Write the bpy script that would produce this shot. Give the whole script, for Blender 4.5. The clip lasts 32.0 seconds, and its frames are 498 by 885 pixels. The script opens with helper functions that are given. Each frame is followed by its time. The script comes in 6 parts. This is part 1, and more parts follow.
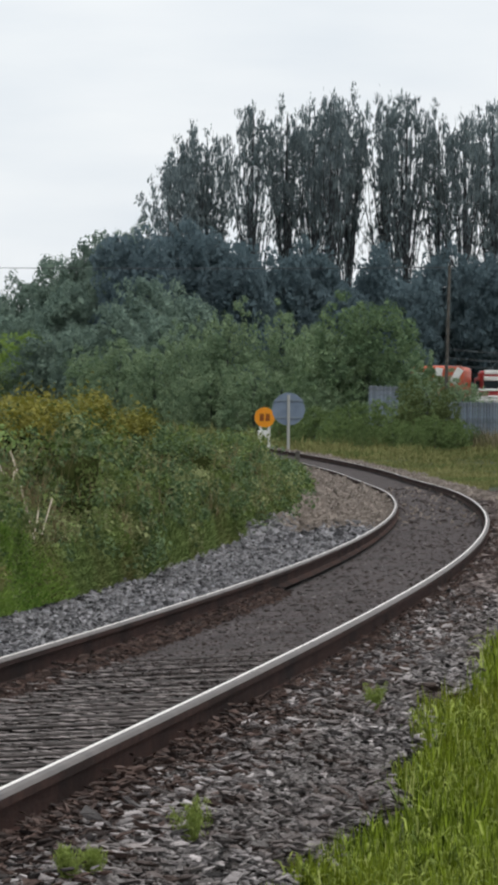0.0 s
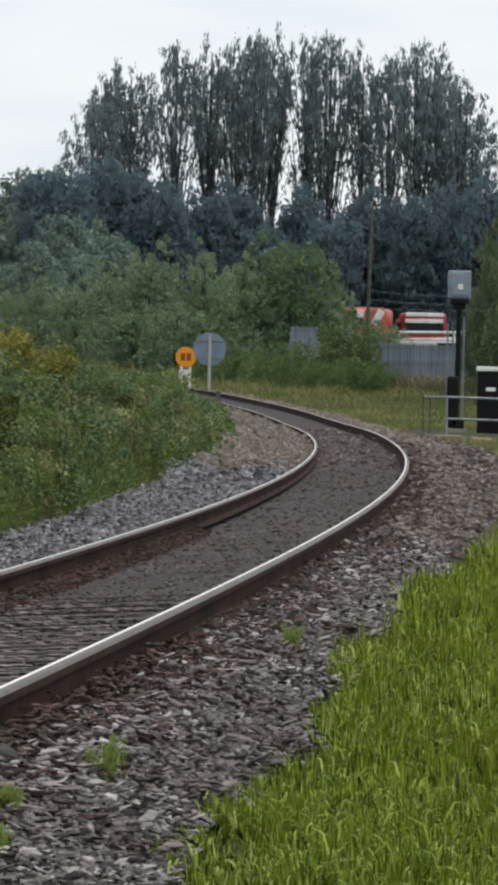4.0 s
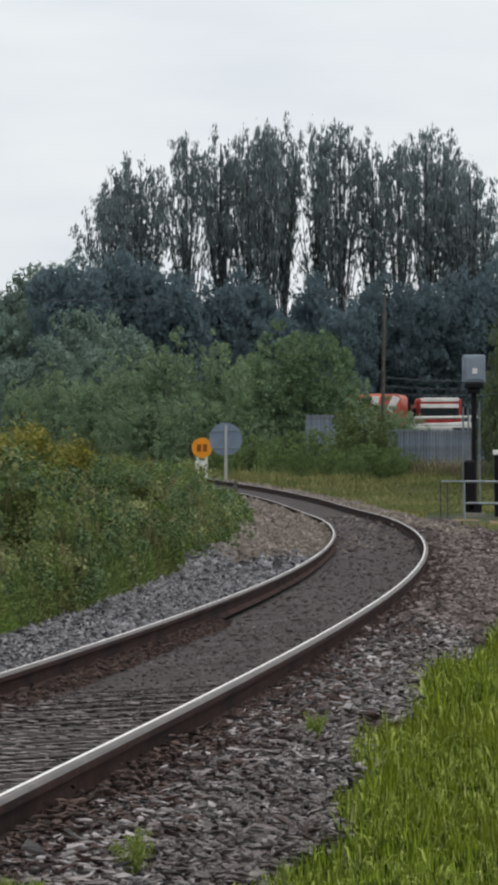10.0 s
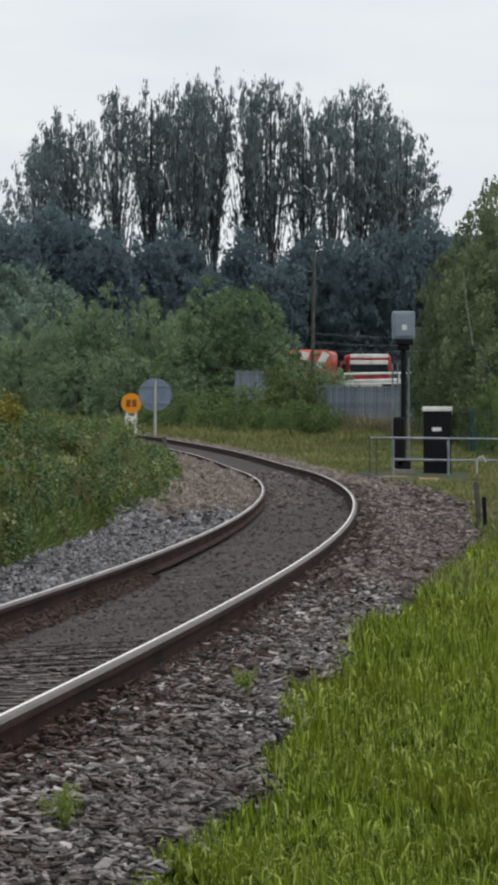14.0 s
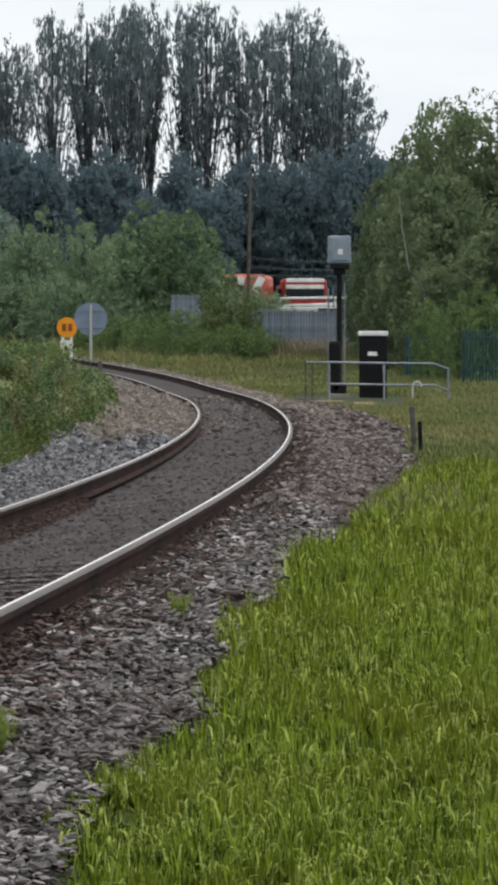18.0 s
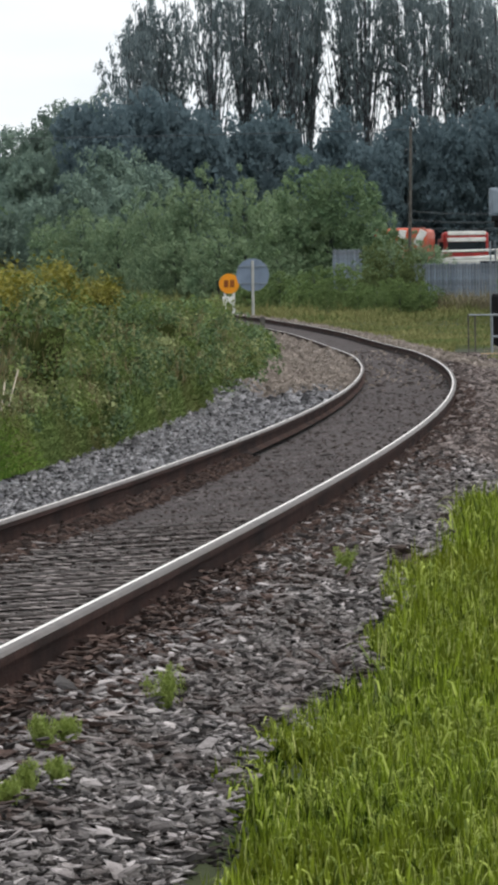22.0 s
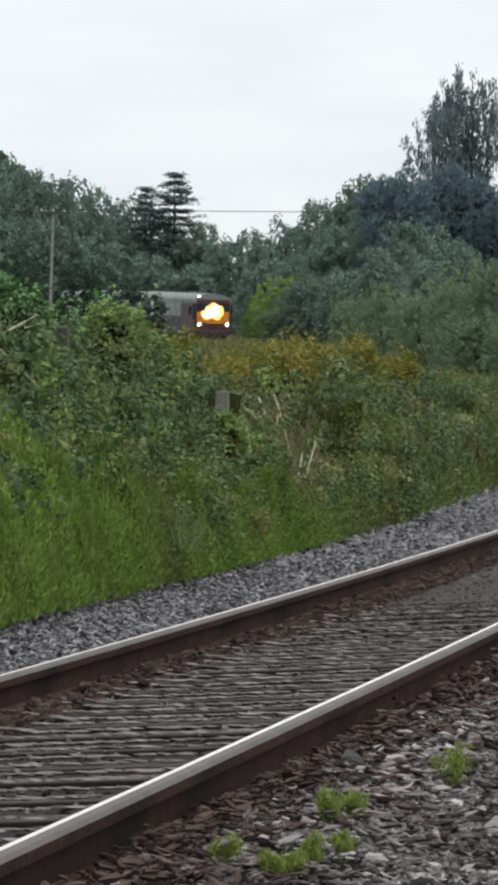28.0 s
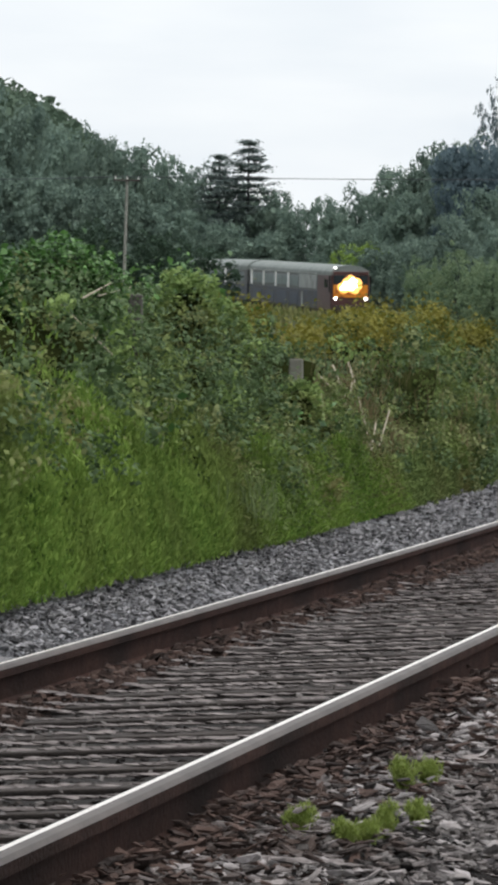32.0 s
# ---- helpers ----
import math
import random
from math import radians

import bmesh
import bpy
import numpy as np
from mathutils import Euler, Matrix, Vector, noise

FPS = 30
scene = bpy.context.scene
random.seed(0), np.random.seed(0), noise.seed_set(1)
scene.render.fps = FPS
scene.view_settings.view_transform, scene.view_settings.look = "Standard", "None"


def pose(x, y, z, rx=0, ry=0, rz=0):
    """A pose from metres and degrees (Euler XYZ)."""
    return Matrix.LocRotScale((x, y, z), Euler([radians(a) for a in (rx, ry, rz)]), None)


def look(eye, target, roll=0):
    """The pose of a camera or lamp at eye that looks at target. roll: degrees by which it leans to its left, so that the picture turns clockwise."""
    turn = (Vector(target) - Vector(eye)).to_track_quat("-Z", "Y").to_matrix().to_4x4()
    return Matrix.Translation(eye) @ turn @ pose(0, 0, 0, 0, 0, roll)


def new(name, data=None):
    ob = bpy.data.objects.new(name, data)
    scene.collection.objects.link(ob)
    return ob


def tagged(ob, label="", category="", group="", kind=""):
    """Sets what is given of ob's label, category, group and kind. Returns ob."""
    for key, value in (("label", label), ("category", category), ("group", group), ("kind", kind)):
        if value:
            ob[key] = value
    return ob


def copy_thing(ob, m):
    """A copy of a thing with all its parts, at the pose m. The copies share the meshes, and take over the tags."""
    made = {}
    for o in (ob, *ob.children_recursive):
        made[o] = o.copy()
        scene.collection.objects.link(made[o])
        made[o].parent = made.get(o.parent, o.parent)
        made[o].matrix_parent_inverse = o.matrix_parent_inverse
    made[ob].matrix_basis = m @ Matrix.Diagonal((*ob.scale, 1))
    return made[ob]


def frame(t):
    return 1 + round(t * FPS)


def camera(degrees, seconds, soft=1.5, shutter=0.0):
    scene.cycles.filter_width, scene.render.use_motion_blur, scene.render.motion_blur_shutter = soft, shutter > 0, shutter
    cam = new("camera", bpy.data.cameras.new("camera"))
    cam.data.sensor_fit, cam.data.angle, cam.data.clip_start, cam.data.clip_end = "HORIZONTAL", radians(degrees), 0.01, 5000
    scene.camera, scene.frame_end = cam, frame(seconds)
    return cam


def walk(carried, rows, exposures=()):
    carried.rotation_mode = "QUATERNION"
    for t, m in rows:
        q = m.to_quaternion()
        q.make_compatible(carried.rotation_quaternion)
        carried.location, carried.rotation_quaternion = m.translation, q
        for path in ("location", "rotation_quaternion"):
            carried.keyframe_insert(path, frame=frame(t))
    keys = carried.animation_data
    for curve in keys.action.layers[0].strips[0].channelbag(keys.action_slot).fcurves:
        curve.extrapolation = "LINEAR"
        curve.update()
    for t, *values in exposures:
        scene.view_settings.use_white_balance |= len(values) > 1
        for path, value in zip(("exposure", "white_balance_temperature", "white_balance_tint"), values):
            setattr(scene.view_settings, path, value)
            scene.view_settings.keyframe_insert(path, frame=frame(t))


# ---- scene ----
# ---------------------------------------------------------------- camera
EYE = 1.096
cam = camera(7.209, 32.0, soft=4.0)
PATH = [  # seconds, yaw, pitch, roll of a hand-held telephoto on one spot
    (0, 0.000, 0.117, -0.440), (0.5, -0.257, -0.130, -0.400), (1, -0.536, -0.646, -0.457), (1.5, -1.038, -0.674, -0.656),
    (2, -1.070, -0.728, -0.754), (2.5, -1.060, -0.778, -1.000), (3, -1.081, -0.822, -1.050), (3.5, -1.347, -0.957, -1.089),
    (4.5, -0.720, -0.300, -1.150), (5.5, -0.102, 0.313, -1.196), (6, -0.819, 0.481, -0.831), (6.5, -2.339, 0.821, -0.963), (7, -1.884, 0.796, -1.084),
    (7.5, -1.645, 0.718, -0.753), (8, -1.559, 0.596, -0.297), (8.5, -1.332, 0.502, -0.165), (9, -1.108, 0.475, -0.099),
    (9.5, -1.007, 0.410, 0.141), (10, -0.904, 0.557, 0.309), (10.5, -0.777, 0.385, 0.391), (11, -0.754, 0.133, 0.329),
    (11.5, -0.826, -0.065, 0.394), (12, -1.011, -0.052, 0.489), (12.5, -1.382, -0.110, 0.544), (13, -1.611, -0.009, 0.435),
    (13.5, -1.781, -0.010, 0.129), (14, -1.929, -0.089, 0.087), (14.5, -1.955, -0.167, 0.001), (16.5, -2.177, -1.041, 0.072),
    (17, -2.551, -1.264, 0.123), (17.5, -3.054, -1.416, 0.011), (18, -2.859, -1.186, 0.053), (18.5, -1.781, -0.141, -0.087),
    (19, -1.077, -0.150, 0.046), (19.5, -0.633, -1.034, 0.164), (20, -0.492, -1.565, 0.258), (20.5, -0.089, -1.625, 0.339),
    (21, 0.114, -1.806, 0.535), (21.5, 0.178, -1.943, 0.656), (22, -0.506, -1.822, 0.847), (22.5, -0.484, -1.385, 0.706),
    (23, -0.500, -1.018, 0.293), (23.5, -0.526, -0.888, -0.105), (24, -0.509, -0.849, -0.427), (24.5, -0.522, -0.929, -0.742),
    (25, -0.519, -0.899, -0.838), (25.1, 0.200, -0.920, -0.900), (25.2, 1.307, -1.008, -1.000), (25.3, 2.556, -1.100, -1.100),
    (25.5, 3.891, -1.143, -1.275), (27.5, 3.961, -0.748, -0.590), (28, 3.821, -0.732, -0.688), (28.5, 3.361, -0.694, -0.725),
    (29, 2.806, -0.635, -0.661), (29.5, 2.707, -0.913, -0.517), (30, 2.666, -1.142, -0.489), (30.2, 2.990, -1.240, -0.400),
    (30.3, 3.634, -1.362, -0.350), (30.5, 4.286, -1.462, -0.229), (31, 4.743, -1.363, -0.297), (31.5, 4.866, -1.245, -0.646),
    (32, 4.893, -1.213, -0.659),
]
walk(cam, [(t, pose(0, 0, EYE, 90 + p, r, y)) for t, y, p, r in PATH],
     [(0, 0.05), (3, 0.1), (6, -0.05), (7, -0.12), (10, -0.05), (14, -0.05), (17, 0.12), (18, 0.15), (19, -0.03), (20, 0.3), (21, 0.34), (22, 0.28), (23, -0.08), (25, -0.08), (28, 0.1), (30, 0.12), (32, 0.15)])

# ---------------------------------------------------------------- light: bright overcast
world = bpy.data.worlds.new("overcast_sky")
scene.world = world
world.use_nodes = True
wn, wl = world.node_tree.nodes, world.node_tree.links
wn.clear()
w_out, w_bg = wn.new("ShaderNodeOutputWorld"), wn.new("ShaderNodeBackground")
w_sky, w_mix, w_sky_gain = wn.new("ShaderNodeTexSky"), wn.new("ShaderNodeMix"), wn.new("ShaderNodeMix")
w_sky.sky_type, w_sky.sun_disc = "NISHITA", False
w_sky.sun_elevation, w_sky.sun_rotation, w_sky.dust_density = radians(70), radians(122), 4.0
w_tc, w_map, w_noise, w_ramp = wn.new("ShaderNodeTexCoord"), wn.new("ShaderNodeMapping"), wn.new("ShaderNodeTexNoise"), wn.new("ShaderNodeValToRGB")
w_map.inputs["Scale"].default_value = (2.0, 2.0, 9.0)
w_noise.inputs["Scale"].default_value, w_noise.inputs["Detail"].default_value = 5.0, 5.0
w_ramp.color_ramp.elements[0].position, w_ramp.color_ramp.elements[0].color = 0.3, (0.74, 0.79, 0.84, 1)
w_ramp.color_ramp.elements[1].position, w_ramp.color_ramp.elements[1].color = 0.7, (0.86, 0.89, 0.91, 1)
w_sky_gain.data_type = w_mix.data_type = "RGBA"
w_sky_gain.blend_type = "MULTIPLY"
w_sky_gain.inputs["Factor"].default_value = 1.0
w_sky_gain.inputs[7].default_value = (0.1, 0.1, 0.1, 1)
w_mix.inputs["Factor"].default_value = 0.9
wl.new(w_tc.outputs["Generated"], w_map.inputs["Vector"])
wl.new(w_map.outputs[0], w_noise.inputs["Vector"])
wl.new(w_noise.outputs["Fac"], w_ramp.inputs["Fac"])
wl.new(w_sky.outputs[0], w_sky_gain.inputs[6])
wl.new(w_sky_gain.outputs[2], w_mix.inputs[6])
wl.new(w_ramp.outputs[0], w_mix.inputs[7])
wl.new(w_mix.outputs[2], w_bg.inputs["Color"])
wl.new(w_bg.outputs[0], w_out.inputs["Surface"])
w_bg.inputs["Strength"].default_value = 1.1

sun_data = bpy.data.lights.new("sun", "SUN")
sun_data.energy, sun_data.angle, sun_data.color = 1.9, radians(35), (1.0, 0.97, 0.92)
sun = new("sun", sun_data)
sun.matrix_world = look((22, -14, 70), (0, 0, 0))


# ---------------------------------------------------------------- materials
def lin(r, g, b):
    return tuple((c / 255 / 12.92 if c / 255 <= 0.04045 else ((c / 255 + 0.055) / 1.055) ** 2.4) for c in (r, g, b)) + (1.0,)


def surface(name, a, b, scale=8.0, rough=0.85, metal=0.0, bump=0.3, fine=60.0, island=0.0, obj=0.0, dirt=None, dirt_scale=1.2, translucent=0.0, spec=0.4, coords="Object"):
    """Two base colours mixed by noise, a third as stains, varied per piece; relief from finer noise."""
    m = bpy.data.materials.new(name)
    m.use_nodes = True
    n, l = m.node_tree.nodes, m.node_tree.links
    bsdf = n["Principled BSDF"]
    tc = n.new("ShaderNodeTexCoord")
    n1 = n.new("ShaderNodeTexNoise")
    n1.inputs["Scale"].default_value, n1.inputs["Detail"].default_value = scale, 6.0
    l.new(tc.outputs[coords], n1.inputs["Vector"])
    ramp = n.new("ShaderNodeMapRange")
    ramp.inputs[1].default_value, ramp.inputs[2].default_value = 0.3, 0.7
    l.new(n1.outputs["Fac"], ramp.inputs[0])
    mix = n.new("ShaderNodeMix")
    mix.data_type = "RGBA"
    mix.inputs[6].default_value, mix.inputs[7].default_value = a, b
    fac = ramp.outputs[0]
    if island:
        geo, blend = n.new("ShaderNodeNewGeometry"), n.new("ShaderNodeMix")
        blend.inputs[0].default_value = island
        l.new(fac, blend.inputs[2])
        l.new(geo.outputs["Random Per Island"], blend.inputs[3])
        fac = blend.outputs[0]
    l.new(fac, mix.inputs[0])
    colour = mix.outputs[2]
    if dirt:
        n2, r2, mx = n.new("ShaderNodeTexNoise"), n.new("ShaderNodeMapRange"), n.new("ShaderNodeMix")
        n2.inputs["Scale"].default_value, n2.inputs["Detail"].default_value = dirt_scale, 4.0
        r2.inputs[1].default_value, r2.inputs[2].default_value = 0.45, 0.68
        mx.data_type = "RGBA"
        mx.inputs[7].default_value = dirt
        l.new(tc.outputs[coords], n2.inputs["Vector"])
        l.new(n2.outputs["Fac"], r2.inputs[0])
        l.new(r2.outputs[0], mx.inputs[0])
        l.new(colour, mx.inputs[6])
        colour = mx.outputs[2]
    if obj:
        info, hsv, mr = n.new("ShaderNodeObjectInfo"), n.new("ShaderNodeHueSaturation"), n.new("ShaderNodeMapRange")
        mr.inputs[3].default_value, mr.inputs[4].default_value = 1 - obj, 1 + obj
        l.new(info.outputs["Random"], mr.inputs[0])
        l.new(mr.outputs[0], hsv.inputs["Value"])
        l.new(colour, hsv.inputs["Color"])
        colour = hsv.outputs[0]
    l.new(colour, bsdf.inputs["Base Color"])
    bsdf.inputs["Roughness"].default_value, bsdf.inputs["Metallic"].default_value = rough, metal
    bsdf.inputs["Specular IOR Level"].default_value = spec
    if bump:
        n3, bp = n.new("ShaderNodeTexNoise"), n.new("ShaderNodeBump")
        n3.inputs["Scale"].default_value, n3.inputs["Detail"].default_value = fine, 4.0
        bp.inputs["Strength"].default_value = bump
        bp.inputs["Distance"].default_value = 0.02
        l.new(tc.outputs[coords], n3.inputs["Vector"])
        l.new(n3.outputs["Fac"], bp.inputs["Height"])
        l.new(bp.outputs[0], bsdf.inputs["Normal"])
    if translucent:
        tl, ms = n.new("ShaderNodeBsdfTranslucent"), n.new("ShaderNodeMixShader")
        ms.inputs[0].default_value = translucent
        l.new(colour, tl.inputs["Color"])
        l.new(bsdf.outputs[0], ms.inputs[1])
        l.new(tl.outputs[0], ms.inputs[2])
        l.new(ms.outputs[0], n["Material Output"].inputs["Surface"])
    return m


def glowing(name, colour, strength):
    m = bpy.data.materials.new(name)
    m.use_nodes = True
    b = m.node_tree.nodes["Principled BSDF"]
    b.inputs["Base Color"].default_value = colour
    b.inputs["Emission Color"].default_value, b.inputs["Emission Strength"].default_value = colour, strength
    return m


M = {}
M["ground"] = surface("meadow_soil", lin(28, 38, 11), lin(52, 56, 22), 0.8, 0.95, dirt=lin(34, 46, 18), dirt_scale=0.15, bump=0.6, fine=9)
M["bed"] = surface("ballast_fines", lin(20, 17, 16), lin(35, 31, 29), 14, 0.95, dirt=lin(31, 25, 22), dirt_scale=0.8, bump=1.0, fine=38)
M["stone_grey"] = surface("crushed_limestone", lin(38, 38, 40), lin(160, 158, 161), 6, 0.9, island=0.9, bump=0.4, fine=90)
M["stone_brown"] = surface("stained_ballast", lin(13, 11, 11), lin(178, 171, 170), 5, 0.9, island=0.92, dirt=lin(62, 49, 43), dirt_scale=1.4, bump=0.4, fine=90)
M["stone_dark"] = surface("oily_ballast", lin(46, 40, 39), lin(92, 84, 83), 5, 0.9, island=0.7, dirt=lin(66, 56, 52), dirt_scale=1.3, bump=0.4, fine=90)
M["rail_head"] = surface("polished_rail_steel", lin(246, 238, 231), lin(254, 246, 240), 3, 0.32, 0.7, bump=0.0)
M["rail_web"] = surface("rusty_rail_steel", lin(46, 31, 27), lin(66, 46, 40), 12, 0.9, 0.0, dirt=lin(32, 23, 20), bump=0.4, spec=0.15)
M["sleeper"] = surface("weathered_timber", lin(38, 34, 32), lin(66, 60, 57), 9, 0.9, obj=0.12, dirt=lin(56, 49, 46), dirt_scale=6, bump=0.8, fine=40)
M["clip"] = surface("rusted_fastening", lin(44, 34, 30), lin(66, 50, 42), 20, 0.8, 0.2)
M["grass"] = surface("meadow_grass_blades", lin(13, 31, 3), lin(146, 167, 50), 1.2, 0.7, island=0.88, translucent=0.22, bump=0, dirt=lin(104, 112, 28), dirt_scale=0.4, spec=0.12)
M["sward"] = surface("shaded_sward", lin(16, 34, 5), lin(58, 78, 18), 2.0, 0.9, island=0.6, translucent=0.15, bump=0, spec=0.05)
M["grass_bent"] = surface("bent_grass_blades", lin(42, 66, 12), lin(166, 178, 90), 1.5, 0.7, island=0.85, translucent=0.2, bump=0, spec=0.08)
M["grass_dry"] = surface("pale_grass_blades", lin(146, 162, 76), lin(200, 200, 130), 1.5, 0.7, island=0.7, translucent=0.2, bump=0, spec=0.08)
M["bank_grass"] = surface("bank_grass_blades", lin(70, 108, 38), lin(148, 172, 88), 0.6, 0.8, island=0.6, translucent=0.4, bump=0, dirt=lin(110, 120, 70), dirt_scale=0.35, spec=0.12)
M["bank_olive"] = surface("olive_bank_grass", lin(66, 88, 44), lin(130, 144, 90), 0.6, 0.85, island=0.5, translucent=0.35, bump=0, dirt=lin(104, 104, 66), dirt_scale=0.4, spec=0.1)
M["bramble"] = surface("bramble_leaves", lin(60, 92, 46), lin(168, 190, 118), 1.6, 0.6, island=0.55, translucent=0.4, bump=0, dirt=lin(128, 126, 80), dirt_scale=0.6, spec=0.2)
M["ivy"] = surface("ivy_leaves", lin(30, 62, 28), lin(106, 148, 80), 0.9, 0.4, island=0.85, translucent=0.25, bump=0)
M["crest"] = surface("yellowing_hedge_tops", lin(94, 97, 36), lin(144, 136, 58), 0.5, 0.7, island=0.5, translucent=0.35, bump=0)
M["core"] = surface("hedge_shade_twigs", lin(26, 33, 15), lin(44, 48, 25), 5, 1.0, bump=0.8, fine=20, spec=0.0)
M["weed"] = surface("weed_leaves", lin(102, 124, 48), lin(156, 166, 92), 4, 0.6, island=0.5, translucent=0.4, bump=0)
M["dead"] = surface("dead_stems", lin(140, 130, 114), lin(176, 166, 148), 10, 0.9, bump=0.3)
M["bark"] = surface("tree_bark", lin(54, 56, 59), lin(80, 82, 85), 4, 0.95, bump=0.6, fine=12)
# poplar, dusky and broad leaves: distance haze put into their blue-grey colour
M["poplar"] = surface("hazy_poplar_leaves", lin(82, 96, 101), lin(144, 156, 157), 0.3, 0.8, island=0.6, translucent=0.45, bump=0, obj=0.08, spec=0.15)
M["dusky"] = surface("hazy_shaded_leaves", lin(97, 115, 121), lin(112, 129, 135), 0.15, 0.95, island=0.1, translucent=0.55, bump=0, obj=0.06, spec=0.1)
M["broad"] = surface("hazy_broadleaf_leaves", lin(98, 117, 109), lin(134, 152, 137), 0.35, 0.9, island=0.2, translucent=0.3, bump=0, obj=0.12, spec=0.05)
M["bright"] = surface("fresh_bush_leaves", lin(87, 112, 87), lin(145, 162, 128), 0.5, 0.85, island=0.3, translucent=0.35, bump=0, obj=0.1, spec=0.1)
M["rightleaf"] = surface("ash_tree_leaves", lin(70, 86, 65), lin(130, 142, 106), 0.5, 0.85, island=0.3, translucent=0.4, bump=0, obj=0.15, spec=0.1)
M["hillwood"] = surface("far_wood_leaves", lin(80, 98, 84), lin(108, 124, 106), 0.06, 0.9, island=0.3, translucent=0.3, bump=0, spec=0.1)
M["conifer"] = surface("conifer_needles", lin(96, 112, 110), lin(136, 148, 144), 0.4, 0.8, island=0.4, translucent=0.3, bump=0, spec=0.1)
M["galv"] = surface("galvanised_steel", lin(112, 120, 128), lin(142, 150, 156), 3, 0.5, 0.2, dirt=lin(100, 104, 108), bump=0.15, obj=0.08)
M["signback"] = surface("grey_sign_back", lin(104, 118, 136), lin(122, 136, 154), 2, 0.55, 0.0, bump=0.05)
M["signorange"] = surface("orange_sign_face", lin(226, 140, 14), lin(236, 154, 24), 2, 0.5, bump=0.03)
M["figure"] = surface("worn_dark_lettering", lin(110, 54, 10), lin(150, 80, 16), 5, 0.6, bump=0)
M["black"] = surface("black_paint", lin(9, 9, 11), lin(18, 18, 21), 4, 0.7, bump=0.1, spec=0.2)
M["white"] = surface("white_paint", lin(214, 214, 210), lin(232, 232, 230), 4, 0.6, bump=0.05, dirt=lin(190, 190, 184))
M["greybox"] = surface("grey_signal_casing", lin(108, 119, 130), lin(128, 139, 150), 3, 0.6, bump=0.1)
M["concrete"] = surface("weathered_concrete", lin(112, 110, 104), lin(142, 140, 132), 6, 0.95, dirt=lin(92, 94, 80), dirt_scale=3, bump=0.4)
M["wood"] = surface("grey_weathered_wood", lin(62, 60, 57), lin(94, 91, 86), 6, 0.95, bump=0.5)
M["teal"] = surface("teal_painted_steel", lin(24, 62, 68), lin(34, 78, 82), 3, 0.55, 0.0, bump=0.1)
M["truckred"] = surface("red_truck_paint", lin(150, 40, 42), lin(172, 56, 52), 2, 0.35, bump=0.03, dirt=lin(120, 44, 44), dirt_scale=1.2)
M["truckorange"] = surface("orange_drum_paint", lin(176, 78, 54), lin(196, 98, 70), 2, 0.5, bump=0.05, dirt=lin(140, 74, 58), dirt_scale=1.5)
M["glass"] = surface("dark_glazing", lin(30, 36, 42), lin(44, 50, 56), 1, 0.08, bump=0, spec=0.8)
# pale base colour puts the sky's reflection into the side windows
M["paleglass"] = surface("sky_lit_glazing", lin(116, 124, 126), lin(138, 146, 148), 1, 0.2, bump=0, spec=0.5)
M["locoyellow"] = surface("yellow_cab_paint", lin(200, 116, 24), lin(220, 140, 34), 2, 0.45, bump=0.03, dirt=lin(130, 66, 34), dirt_scale=2.2)
M["locomaroon"] = surface("dark_red_body_paint", lin(62, 38, 38), lin(80, 50, 48), 1, 0.45, bump=0.03)
M["locogrey"] = surface("dull_body_paint", lin(66, 70, 72), lin(84, 88, 89), 1, 0.5, dirt=lin(62, 62, 60), dirt_scale=0.6, bump=0.03)
M["panelblue"] = surface("dark_blue_panel_paint", lin(34, 44, 60), lin(50, 60, 78), 1, 0.5, bump=0.03)
M["panelgrey"] = surface("pale_grey_panel_paint", lin(128, 134, 132), lin(152, 156, 152), 1, 0.5, bump=0.03, dirt=lin(110, 112, 108))
M["locoroof"] = surface("grey_roof_paint", lin(104, 112, 108), lin(126, 132, 128), 1, 0.6, bump=0.05)
M["locodark"] = surface("dark_blue_lower_paint", lin(44, 50, 60), lin(60, 66, 76), 1, 0.55, dirt=lin(54, 50, 46), bump=0.05)
M["under"] = surface("brake_dust_underframe", lin(50, 44, 42), lin(70, 62, 58), 3, 0.9, bump=0.3)
M["lamp"] = glowing("headlamp_glow", (1.0, 0.92, 0.74, 1), 60.0)
M["marker"] = glowing("small_white_glow", (1.0, 0.98, 0.92, 1), 6.0)
M["insulator"] = surface("porcelain", lin(190, 190, 186), lin(210, 210, 206), 4, 0.3, bump=0)
M["rough"] = surface("rough_trackside_grass", lin(90, 101, 58), lin(144, 138, 94), 0.3, 0.85, island=0.3, translucent=0.25, bump=0, dirt=lin(88, 104, 60), dirt_scale=0.2, spec=0.1)
M["palewood"] = surface("silvered_pole_wood", lin(120, 120, 112), lin(148, 148, 140), 4, 0.9, bump=0.3)
M["glare"] = glowing("orange_glare_glow", (1.0, 0.52, 0.13, 1), 1.2)
M["stone_tan"] = surface("weathered_far_ballast", lin(100, 91, 84), lin(152, 141, 132), 3, 0.9, island=0.7, bump=0.3, fine=60)
M["palepaint"] = surface("weathered_cream_paint", lin(160, 160, 156), lin(178, 178, 174), 1, 0.5, bump=0.03)
M["rail_side"] = surface("dull_rail_steel", lin(66, 58, 54), lin(94, 85, 80), 6, 0.5, 0.3, bump=0.05)
M["stone_rust"] = surface("rusted_ballast", lin(31, 24, 22), lin(89, 71, 64), 5, 0.9, island=0.85, bump=0.4, fine=90)
M["stone_ridge"] = surface("pale_crest_ballast", lin(70, 64, 63), lin(142, 134, 132), 5, 0.9, island=0.7, bump=0.4, fine=90)
